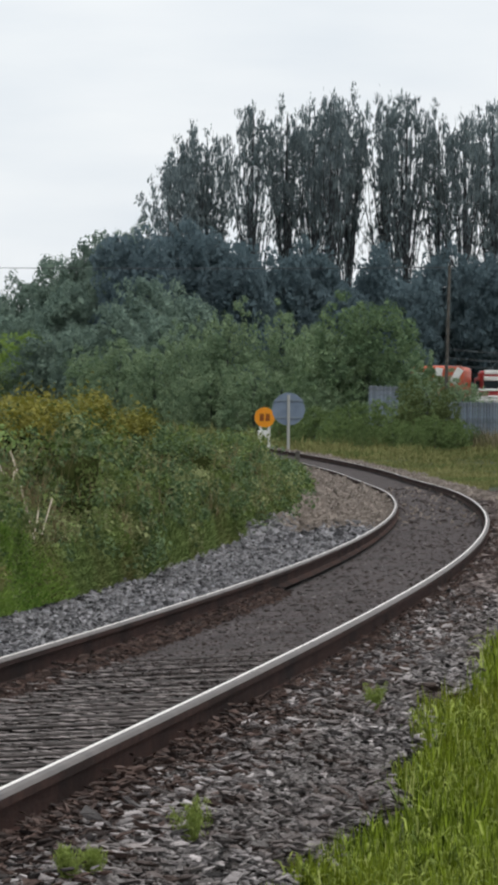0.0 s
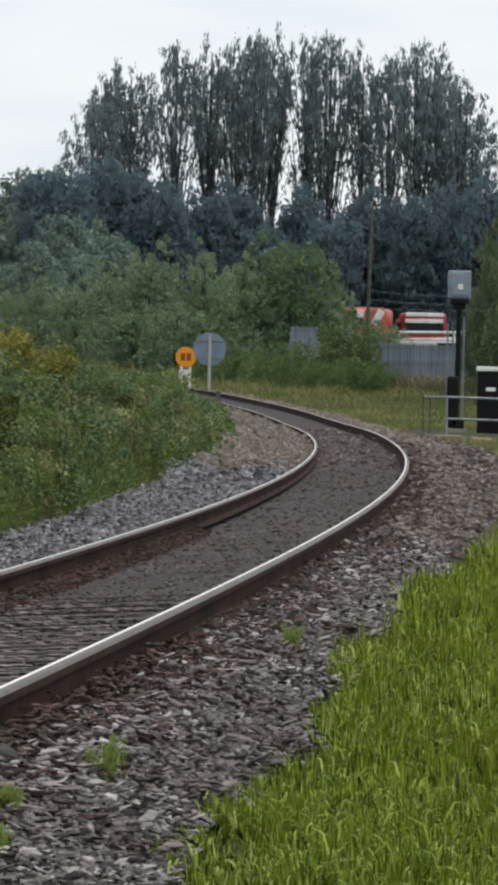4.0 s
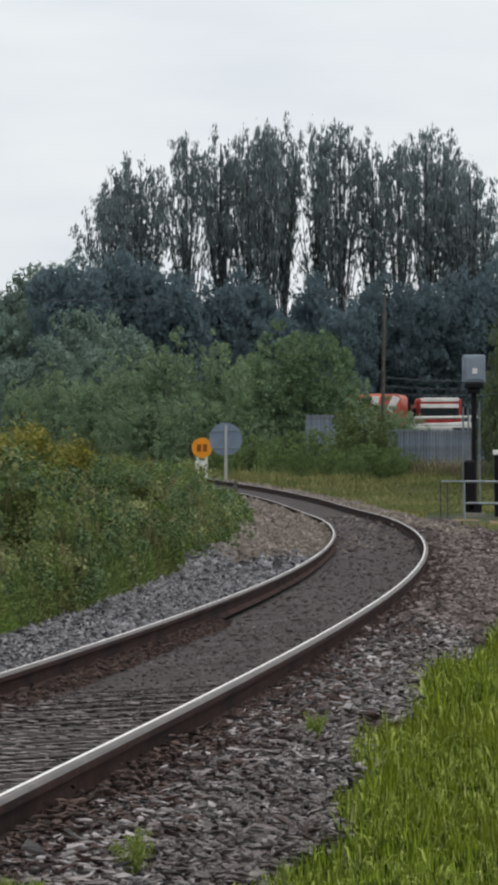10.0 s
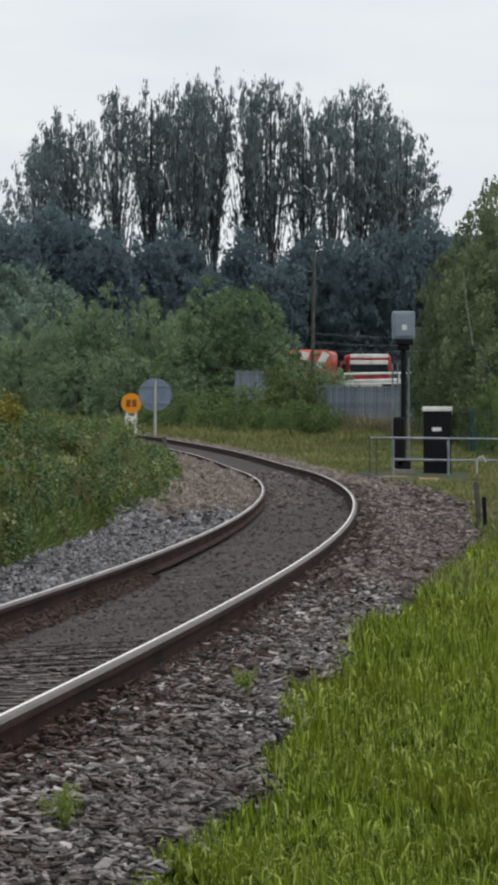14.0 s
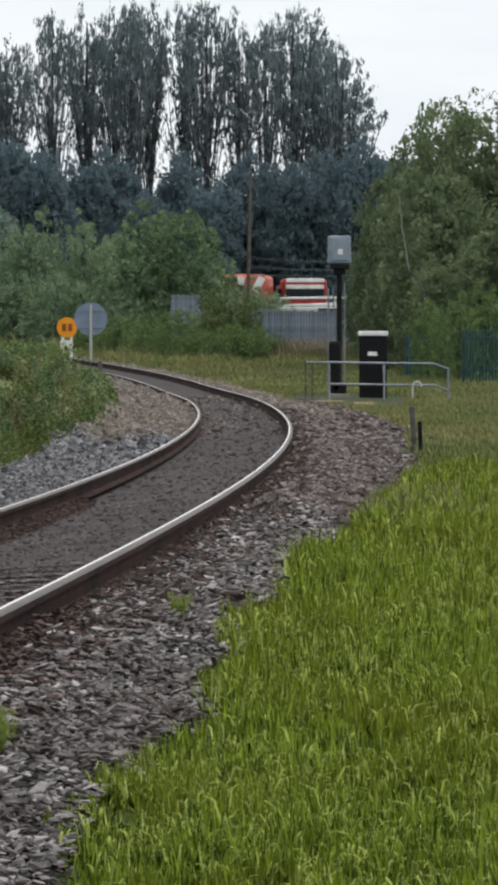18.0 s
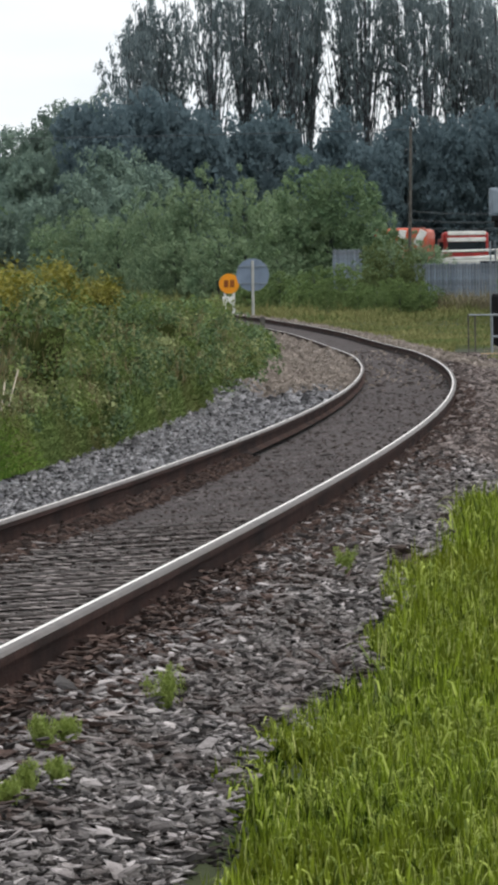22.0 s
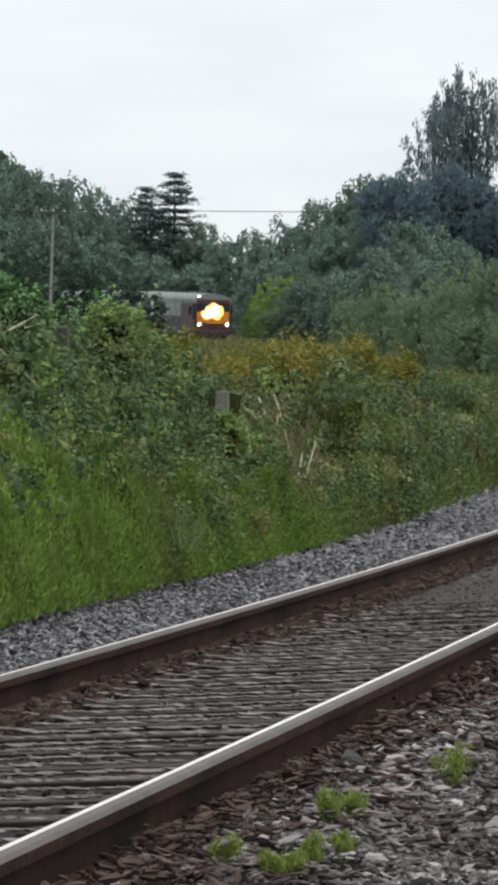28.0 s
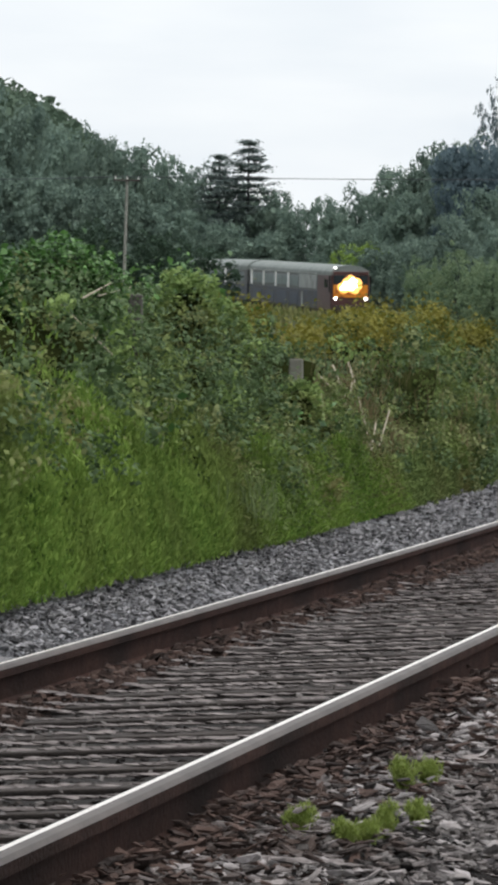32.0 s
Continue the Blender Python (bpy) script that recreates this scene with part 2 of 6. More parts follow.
M["lime"] = surface("lime_green_leaves", lin(112, 140, 66), lin(150, 172, 96), 0.3, 0.8, island=0.4, translucent=0.4, bump=0, spec=0.1)
M["dock"] = surface("dry_dock_stalks", lin(100, 94, 74), lin(128, 120, 96), 0.6, 0.9, island=0.6, translucent=0.2, bump=0)
M["stone_bend"] = surface("dull_brown_ballast", lin(30, 25, 24), lin(162, 150, 146), 5, 0.9, island=0.9, dirt=lin(62, 48, 43), dirt_scale=1.4, bump=0.4, fine=90)
M["slurry"] = surface("clay_fouled_ballast", lin(32, 27, 27), lin(80, 71, 70), 11, 0.95, dirt=lin(41, 33, 32), dirt_scale=1.6, bump=1.0, fine=30)
M["yardfence"] = surface("dull_blue_grey_steel", lin(104, 117, 132), lin(138, 150, 164), 0.8, 0.6, 0.1, bump=0.1, obj=0.2, dirt=lin(90, 92, 96), dirt_scale=1.5)
M["earth"] = surface("bare_tan_earth", lin(120, 98, 70), lin(148, 122, 90), 2, 0.95, bump=0.5, fine=12)
M["drystalk"] = surface("dry_brown_stalks", lin(84, 76, 50), lin(138, 126, 92), 1.2, 0.9, island=0.7, bump=0)
M["sleeper_side"] = surface("shaded_timber_side", lin(26, 22, 20), lin(40, 34, 31), 9, 0.95, bump=0.6, fine=40)
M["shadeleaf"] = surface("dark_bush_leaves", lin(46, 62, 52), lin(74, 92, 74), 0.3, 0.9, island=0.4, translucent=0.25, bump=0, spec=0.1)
M["olive"] = surface("dark_olive_leaves", lin(62, 78, 48), lin(112, 122, 80), 0.6, 0.9, island=0.45, translucent=0.3, bump=0, spec=0.1)
M["plume"] = surface("pale_plume_grass", lin(92, 110, 68), lin(126, 140, 98), 0.8, 0.9, island=0.5, translucent=0.3, bump=0, spec=0.1)
M["flake"] = surface("pale_stone_flakes", lin(76, 71, 69), lin(136, 131, 129), 5, 0.9, island=0.85, bump=0.4, fine=90)
M["flake_blue"] = surface("blue_grey_stone_chips", lin(95, 95, 98), lin(169, 169, 173), 5, 0.9, island=0.85, bump=0.4, fine=90)
M["roughleaf"] = surface("light_scrub_leaves", lin(70, 92, 58), lin(128, 146, 94), 0.6, 0.85, island=0.4, translucent=0.35, bump=0, obj=0.15, spec=0.1)
M["turf"] = surface("bank_turf", lin(40, 66, 20), lin(66, 90, 34), 3.0, 0.95, dirt=lin(54, 70, 30), dirt_scale=0.9, bump=1.0, fine=40, spec=0.1)
M["stone_black"] = surface("gap_shade_ballast", lin(18, 15, 14), lin(54, 48, 45), 5, 0.9, island=0.8, bump=0.4, fine=90)
M["hedge_far"] = surface("olive_hedge_leaves", lin(46, 64, 30), lin(130, 148, 84), 1.2, 0.65, island=0.45, translucent=0.35, bump=0, dirt=lin(88, 100, 52), dirt_scale=0.4, spec=0.2)
M["hedge_dark"] = surface("deep_hedge_leaves", lin(44, 64, 40), lin(112, 134, 90), 2.0, 0.6, island=0.55, translucent=0.3, bump=0, spec=0.25)
M["hedge_pale"] = surface("pale_hedge_leaves", lin(80, 91, 54), lin(156, 163, 112), 2.0, 0.65, island=0.55, translucent=0.35, bump=0, spec=0.25)
M["roundleaf"] = surface("sallow_leaves", lin(66, 91, 68), lin(126, 145, 108), 0.5, 0.85, island=0.3, translucent=0.35, bump=0, spec=0.1)
M["cable"] = surface("cable_sheath", lin(64, 68, 72), lin(80, 84, 88), 4, 0.6, bump=0)


# ---------------------------------------------------------------- mesh tools
def raw_mesh(name, verts, faces):
    """A mesh from arrays: verts (n, 3), faces (m, k) with one k."""
    me = bpy.data.meshes.new(name)
    verts, faces = np.asarray(verts, np.float32), np.asarray(faces, np.int32)
    k = faces.shape[1]
    me.vertices.add(len(verts))
    me.vertices.foreach_set("co", verts.ravel())
    me.loops.add(faces.size)
    me.loops.foreach_set("vertex_index", faces.ravel())
    me.polygons.add(len(faces))
    me.polygons.foreach_set("loop_start", np.arange(0, faces.size, k, dtype=np.int32))
    me.update(calc_edges=True)
    me.shade_flat()
    return me


def part(name, source, material, parent=None, label="", smooth=False):
    """Links a bmesh or a mesh as one object, under a thing or a part when one is given."""
    if isinstance(source, bmesh.types.BMesh):
        me = bpy.data.meshes.new(name)
        source.normal_update()
        source.to_mesh(me)
        source.free()
    else:
        me = source
    if not me.materials:
        me.materials.append(material)
    if smooth:
        me.shade_smooth()
    ob = new(name, me)
    if parent:
        ob.parent = parent
    return tagged(ob, label)


def turns(n, rng, tilt=math.pi):
    """n random rotation matrices: a spin about z, a tilt up to the given angle, a spin again."""
    a, b, c = rng.uniform(0, 2 * math.pi, n), rng.uniform(-tilt, tilt, n), rng.uniform(0, 2 * math.pi, n)
    ca, sa, cb, sb, cc, sc = np.cos(a), np.sin(a), np.cos(b), np.sin(b), np.cos(c), np.sin(c)
    o, z = np.ones(n), np.zeros(n)
    ra = np.stack([ca, -sa, z, sa, ca, z, z, z, o], -1).reshape(n, 3, 3)
    rb = np.stack([o, z, z, z, cb, -sb, z, sb, cb], -1).reshape(n, 3, 3)
    rc = np.stack([cc, -sc, z, sc, cc, z, z, z, o], -1).reshape(n, 3, 3)
    return ra @ rb @ rc


def scatter(name, base_v, base_f, places, mats):
    """One mesh of many copies of a small base, each with its place and 3 x 3 matrix."""
    base_v, base_f = np.asarray(base_v, float), np.asarray(base_f)
    v = np.einsum("nij,kj->nki", mats, base_v) + places[:, None, :]
    f = base_f[None] + (np.arange(len(places)) * len(base_v))[:, None, None]
    return raw_mesh(name, v.reshape(-1, 3), f.reshape(-1, base_f.shape[1]))


def facing(d, rng, jitter=0.45):
    """Rotation matrices whose third axis points about along d, spun at random."""
    z = d / np.linalg.norm(d, axis=1)[:, None] + rng.normal(0, jitter, d.shape)
    z /= np.linalg.norm(z, axis=1)[:, None]
    x = np.cross(z, rng.normal(0, 1, d.shape))
    x /= np.linalg.norm(x, axis=1)[:, None]
    return np.stack([x, np.cross(z, x), z], -1)


def sprays(centres, radii, per, rng, lift=0.35, flat=0.8):
    """Leaves on the outsides of small clumps: their places and the ways that they face."""
    c, r = np.repeat(centres, per, 0), np.repeat(radii, per)
    d = rng.normal(0, 1, c.shape)
    d /= np.linalg.norm(d, axis=1)[:, None]
    p = c + d * np.array([1, 1, flat]) * (r * rng.uniform(0.35, 1.1, len(r)) ** 0.6)[:, None]
    return p, d + np.array([0, 0, lift])


def lattice(x, y, seed=0):
    """Smooth value noise in 0..1 over the plane, one cell a unit."""
    xi, yi = np.floor(x).astype(np.int64), np.floor(y).astype(np.int64)
    xf, yf = x - xi, y - yi
    xf, yf = xf * xf * (3 - 2 * xf), yf * yf * (3 - 2 * yf)

    def h(i, j):
        v = np.sin(i * 127.1 + j * 311.7 + seed * 74.7) * 43758.5453
        return v - np.floor(v)
    return (h(xi, yi) * (1 - xf) + h(xi + 1, yi) * xf) * (1 - yf) + (h(xi, yi + 1) * (1 - xf) + h(xi + 1, yi + 1) * xf) * yf


def add_box(bm, x0, x1, y0, y1, z0, z1, bevel=0.0):
    r = bmesh.ops.create_cube(bm, size=1.0, matrix=Matrix.Translation(((x0 + x1) / 2, (y0 + y1) / 2, (z0 + z1) / 2)) @ Matrix.Diagonal((x1 - x0, y1 - y0, z1 - z0, 1)))
    if bevel:
        edges = list({e for v in r["verts"] for e in v.link_edges})
        bmesh.ops.bevel(bm, geom=edges, offset=bevel, segments=2, affect="EDGES", profile=0.5)


def box(x0, x1, y0, y1, z0, z1, bevel=0.0):
    bm = bmesh.new()
    add_box(bm, x0, x1, y0, y1, z0, z1, bevel)
    return bm


def add_tube(bm, a, b, r0, r1=None, seg=8, caps=True):
    a, b = Vector(a), Vector(b)
    d = b - a
    m = Matrix.Translation((a + b) / 2) @ d.to_track_quat("Z", "Y").to_matrix().to_4x4()
    bmesh.ops.create_cone(bm, cap_ends=caps, segments=seg, radius1=r0, radius2=r0 if r1 is None else r1, depth=d.length, matrix=m)


def tube(a, b, r0, r1=None, seg=10):
    bm = bmesh.new()
    add_tube(bm, a, b, r0, r1, seg)
    return bm


def thing(name, m, label, category, group="", kind=""):
    ob = new(name)
    ob.empty_display_size = 0.2
    ob.matrix_world = m
    return tagged(ob, label, category, group, kind)


# ---------------------------------------------------------------- the line of the railway
STEP = 0.5
arc = np.arange(-24, 640, STEP)
curv = np.where(arc > 330, 0, np.interp(arc, [0, 30, 70, 120, 200, 330], [0.78871e-3, 1.43895e-3, 0.90075e-3, 1.50186e-3, 1.64492e-3, 1.28493e-3]))
head = -np.cumsum(curv) * STEP
head += 0.12529 - head[int(24 / STEP)]
line_x, line_y = np.cumsum(np.sin(head)) * STEP, np.cumsum(np.cos(head)) * STEP
zero = int(24 / STEP)
line_x += -2.289 - line_x[zero]
line_y += 6.5 - line_y[zero]
rise = np.interp(arc, [-24, 0, 20, 40, 80, 120, 160, 220, 320, 640], [-0.0507, 0.0, -0.0008, -0.004, 0.0035, 0.1258, 0.7186, 1.7463, 5.1784, 11.7966])
rise = np.convolve(np.pad(rise, 20, mode="edge"), np.ones(41) / 41, "valid")
CANT = 0.09396 / 1.6
GAUGE = 1.6


def on_line(s, lat=0.0, up=0.0):
    """World place at arc s along the line, lat metres to the right of its middle, up metres over the rails."""
    s, lat, up = np.asarray(s, float), np.asarray(lat, float), np.asarray(up, float)
    x, y, z, h = (np.interp(s, arc, a) for a in (line_x, line_y, rise, head))
    return np.stack(np.broadcast_arrays(x + lat * np.cos(h), y - lat * np.sin(h), z + up), -1)


def line_pose(s, lat=0.0, up=0.0, turn=0.0):
    p = on_line(s, lat, up)
    return pose(p[0], p[1], p[2], 0, 0, -math.degrees(np.interp(s, arc, head)) + turn)


def bed_height(lat):
    """Surface of ballast and banks over the rail level, across the line."""
    return np.interp(lat, [-400, -60, -12, -4.2, -3.0, -2.45, -2.2, -1.5, -1.0, -0.74, 0.74, 1.0, 1.35, 1.55, 1.9, 3.0, 8.0, 60, 400],
                     [0.3, 0.2, 0.5, 0.75, 0.35, -0.16, -0.22, -0.13, -0.17, -0.17, -0.17, -0.16, -0.165, -0.25, -0.34, -0.34, -0.42, -0.3, 0.5]) + np.clip(lat, -1.6, 1.6) * CANT


def ground_at(x, y):
    """Height of the ground sheet."""
    s = np.interp(y, line_y, arc)
    h = np.interp(s, arc, head)
    lat = (x - np.interp(y, line_y, line_x)) * np.cos(h)
    far = np.clip((y - 330) / 150, 0, 1)
    z = np.interp(s, arc, rise) * (1 - far) + 7.5 * far
    return z + bed_height(lat) - 0.03


def across(bearing, y):
    """Sideways metres of a bearing (in 7000ths of the distance) at the distance y."""
    return bearing * y / 7000.0


# ---------------------------------------------------------------- ground sheet
def build_ground():
    ys = np.concatenate([np.arange(-20, 8, 2.0), np.arange(8, 60, 0.75), np.arange(60, 350, 3.0), np.geomspace(350, 4500, 24)])
    lats = np.concatenate([-np.geomspace(2500, 7, 18), np.arange(-6, -2.4, 0.3), np.arange(-2.4, 2.4, 0.15), np.arange(2.4, 7, 0.4), np.geomspace(7.2, 2500, 18)])
    lx = np.interp(ys, line_y, line_x)
    h = np.interp(np.interp(ys, line_y, arc), arc, head)
    gx = lx[:, None] + lats[None] / np.cos(h)[:, None]
    gy = np.repeat(ys[:, None], len(lats), 1)
    gz = ground_at(gx, gy)
    gz = gz - np.where((np.abs(lats)[None] < 0.74) & (gy < 20), -0.008, 0.0)
    rough = np.clip((np.abs(lats) - 2.6) / 2, 0, 1)[None]
    gz = gz + rough * (lattice(gx * 0.7, gy * 0.7, 3) - 0.5) * 0.16
    r, c = gx.shape
    idx = np.arange(r * c).reshape(r, c)
    f = np.stack([idx[:-1, :-1], idx[:-1, 1:], idx[1:, 1:], idx[1:, :-1]], -1).reshape(-1, 4)
    me = raw_mesh("ground", np.stack([gx, gy, gz], -1).reshape(-1, 3), f)
    me.materials.append(M["ground"])
    me.materials.append(M["bed"])
    mid = (lats[:-1] + lats[1:]) / 2
    slot = np.repeat(((mid > -2.35) & (mid < 1.85))[None], r - 1, 0)
    wide = (gy[:-1, :-1] > 48) & (gy[:-1, :-1] < 125)
    slot = slot | (wide & (mid[None] > 0) & (mid[None] < 1.8 + np.interp(gy[:-1, :-1], [48, 90, 125], [0.1, 1.3, 0.4])))
    me.materials.append(M["slurry"])
    slot = slot.astype(np.int32)
    slot[(np.abs(mid)[None] < 0.8) & (gy[:-1, :-1] > 16.5 + 7 * lattice(gx[:-1, :-1] * 6, gy[:-1, :-1] * 1.4, 12))] = 2
    me.polygons.foreach_set("material_index", slot.ravel())
    me.shade_smooth()
    tagged(new("ground", me), "grassy ground with a brown ballast trackbed rising away", "ground", kind="structure")


build_ground()


# ---------------------------------------------------------------- the railway track
def build_rail(track, side):
    # flat-bottom section: head, web, foot (across, up)
    sec = [(-0.034, -0.012), (-0.026, 0.0), (-0.006, 0.0006), (0.025, 0.0), (0.034, -0.012), (0.033, -0.042), (0.010, -0.052), (0.009, -0.128), (0.066, -0.150), (0.066, -0.159),
           (-0.066, -0.159), (-0.066, -0.150), (-0.009, -0.128), (-0.010, -0.052), (-0.033, -0.042)]
    s = np.concatenate([np.arange(-23, 60, 0.5), np.arange(60, 480, 2.0)])
    rows = [on_line(s, side * (GAUGE / 2 + 0.034) + a, up + side * 0.04698) for a, up in sec]
    v = np.stack(rows, 1)
    n, k = v.shape[:2]
    idx = np.arange(n * k).reshape(n, k)
    f = np.stack([idx[:-1], np.roll(idx, -1, 1)[:-1], np.roll(idx, -1, 1)[1:], idx[1:]], -1).reshape(-1, 4)
    me = raw_mesh("rail", v.reshape(-1, 3), f)
    me.materials.append(M["rail_head"])
    me.materials.append(M["rail_web"])
    me.materials.append(M["rail_side"])
    slot = np.ones((n - 1, k), np.int32)
    slot[:, 1] = 0
    slot[:, 0], slot[:, 2:4] = 2, 2
    me.polygons.foreach_set("material_index", slot.ravel())
    part("rail", me, None, track, "steel rail with a shiny worn head and rusty web")


def build_track():
    track = thing("railway_track", Matrix(), "single broad-gauge railway track curving away on sleepers", "railway track")
    build_rail(track, -1)
    build_rail(track, 1)
    bm = box(-1.3, 1.3, -0.09, 0.09, -0.13, 0.0, 0.008)
    sleeper_me = bpy.data.meshes.new("sleeper")
    bm.to_mesh(sleeper_me)
    bm.free()
    # sides get a darker copy of the timber, front-face shade put into colour
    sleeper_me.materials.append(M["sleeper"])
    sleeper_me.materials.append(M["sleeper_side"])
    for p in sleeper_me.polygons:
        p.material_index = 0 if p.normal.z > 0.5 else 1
    bm = bmesh.new()
    add_box(bm, -0.11, 0.11, -0.08, 0.08, 0.0, 0.03, 0.008)
    add_box(bm, -0.105, -0.07, -0.05, 0.05, 0.03, 0.055, 0.006)
    add_box(bm, 0.07, 0.105, -0.05, 0.05, 0.03, 0.055, 0.006)
    clip_me = bpy.data.meshes.new("chair")
    bm.to_mesh(clip_me)
    bm.free()
    clip_me.materials.append(M["clip"])
    rng = np.random.default_rng(4)
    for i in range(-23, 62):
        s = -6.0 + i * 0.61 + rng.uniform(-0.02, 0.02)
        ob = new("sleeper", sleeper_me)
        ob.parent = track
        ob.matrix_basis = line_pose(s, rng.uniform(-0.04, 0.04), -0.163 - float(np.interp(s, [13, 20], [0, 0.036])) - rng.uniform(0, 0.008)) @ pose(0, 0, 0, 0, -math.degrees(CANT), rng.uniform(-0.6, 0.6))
        if s < 15:
            for side in (-1, 1):
                c = new("rail_chair", clip_me)
                c.parent = ob
                c.matrix_basis = pose(side * 0.834, 0, -0.012)


build_track()


# ---------------------------------------------------------------- ballast stones
def stone_base(seed, fine):
    """A broken chip: narrow below, widest at its waist, with a tilted top."""
    rng = np.random.default_rng(seed)
    k = 4 if fine else 3
    a = np.sort(np.arange(k) * 2 * math.pi / k + rng.uniform(-0.45, 0.45, k))
    low = np.stack([np.cos(a) * 0.36, np.sin(a) * 0.28, np.full(k, -0.36)], -1)
    mid = np.stack([np.cos(a) * 0.72, np.sin(a) * 0.52, rng.uniform(-0.06, 0.12, k)], -1)
    high = np.stack([np.cos(a + 0.2) * 0.44, np.sin(a + 0.2) * 0.3, 0.24 + 0.16 * np.cos(a - rng.uniform(0, 6.28))], -1)
    v = np.concatenate([low, mid, high]) + rng.normal(0, 0.05, (3 * k, 3))
    f = []
    for r in (0, k):
        f += [(r + i, r + (i + 1) % k, r + k + (i + 1) % k) for i in range(k)] + [(r + i, r + k + (i + 1) % k, r + k + i) for i in range(k)]
    f += [(2 * k, 2 * k + i, 2 * k + i + 1) for i in range(1, k - 1)]
    return v, np.array(f)


def chip_base(seed):
    """A small far chip: an uneven three-sided prism, open underneath."""
    rng = np.random.default_rng(seed)
    a = np.arange(3) * 2.09 + rng.uniform(-0.45, 0.45, 3)
    low = np.stack([np.cos(a) * 0.72, np.sin(a) * 0.5, np.full(3, -0.34)], -1)
    high = np.stack([np.cos(a + 0.2) * 0.5, np.sin(a + 0.2) * 0.34, rng.uniform(0.1, 0.4, 3)], -1)
    f = [(i, (i + 1) % 3, 3 + (i + 1) % 3) for i in range(3)] + [(i, 3 + (i + 1) % 3, 3 + i) for i in range(3)] + [(3, 4, 5)]
    return np.concatenate([low, high]), np.array(f)


def lay_crib_ridges():
    """Stones heaped in a ridge between each pair of sleepers, fading out where fines fill the track."""
    rng = np.random.default_rng(8)
    crest, low = [], []
    for i in range(-23, 44):
        s0 = -6.0 + i * 0.61
        many = (1.0 if s0 > 0 else 0.4) * np.interp(s0, [10, 18.0], [1, 0.0])
        n = int(120 * many)
        lat = rng.uniform(-0.77, 0.77, n)
        pile = np.clip((np.abs(lat) - 0.5) / 0.27, 0, 1) * np.where(lat < 0, 0.04, 0.01)
        wave = np.zeros(1) if n == 0 else (lattice(lat * 1.3 + i * 9, lat * 0 + i, 3) - 0.5) * 0.05
        crest.append(on_line(s0 + 0.305 + wave + rng.normal(0, 0.012, n), lat, bed_height(lat) + 0.002 + pile + rng.normal(0, 0.0015, n)))
        n = int(90 * many)
        lat = rng.uniform(-0.77, 0.77, n)
        crest.append(on_line(s0 + wave[:1].mean() + rng.normal(0, 0.014, n), lat, bed_height(lat) + 0.006 + np.clip((np.abs(lat) - 0.5) / 0.27, 0, 1) * 0.02 + rng.normal(0, 0.0015, n)))
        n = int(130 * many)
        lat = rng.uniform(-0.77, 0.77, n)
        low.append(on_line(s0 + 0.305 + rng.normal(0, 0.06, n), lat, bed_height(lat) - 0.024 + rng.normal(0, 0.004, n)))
        n = int(40 * many)
        lat = rng.uniform(0.95, 1.4, n)
        crest.append(on_line(s0 + 0.305 + rng.normal(0, 0.035, n), lat, bed_height(lat) + 0.024))
    # pale crest over near-black fill: lit tops and gap shade as colour
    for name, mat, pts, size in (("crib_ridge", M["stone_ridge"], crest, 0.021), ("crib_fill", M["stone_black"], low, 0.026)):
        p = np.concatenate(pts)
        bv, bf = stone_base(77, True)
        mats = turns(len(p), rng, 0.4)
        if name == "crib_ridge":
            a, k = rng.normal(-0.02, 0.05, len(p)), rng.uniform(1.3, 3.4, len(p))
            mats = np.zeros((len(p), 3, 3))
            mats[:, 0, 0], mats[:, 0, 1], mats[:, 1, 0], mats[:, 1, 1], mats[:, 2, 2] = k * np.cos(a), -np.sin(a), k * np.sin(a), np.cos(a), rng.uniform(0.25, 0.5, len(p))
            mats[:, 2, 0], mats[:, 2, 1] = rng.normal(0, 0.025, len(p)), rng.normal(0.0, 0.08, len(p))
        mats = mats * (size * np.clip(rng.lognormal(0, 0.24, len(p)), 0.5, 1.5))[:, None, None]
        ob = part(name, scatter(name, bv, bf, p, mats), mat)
        tagged(ob, "pale top stones ridged between the sleepers" if name == "crib_ridge" else "near-black stones standing for shade low between the sleepers", "ballast", kind="stuff")
    # black lumps standing for dark hollows in the fines, by colour alone
    n = 30
    sh, lh = 15 + 60 * rng.uniform(0, 1, n) ** 1.6, rng.uniform(-0.62, 0.62, n)
    bv, bf = stone_base(78, True)
    m = turns(n, rng, 0.3) * (np.interp(sh, [15, 75], [0.04, 0.09]) * rng.uniform(0.6, 1.3, n))[:, None, None]
    m[:, 2] *= 0.5
    m[:, 0] *= 1.5
    ob = part("oily_lumps", scatter("oily_lumps", bv, bf, on_line(sh, lh, bed_height(lh) - 0.025), m), M["stone_black"])
    tagged(ob, "black lumps standing for dark hollows in the fines between the rails", "ballast", kind="stuff")


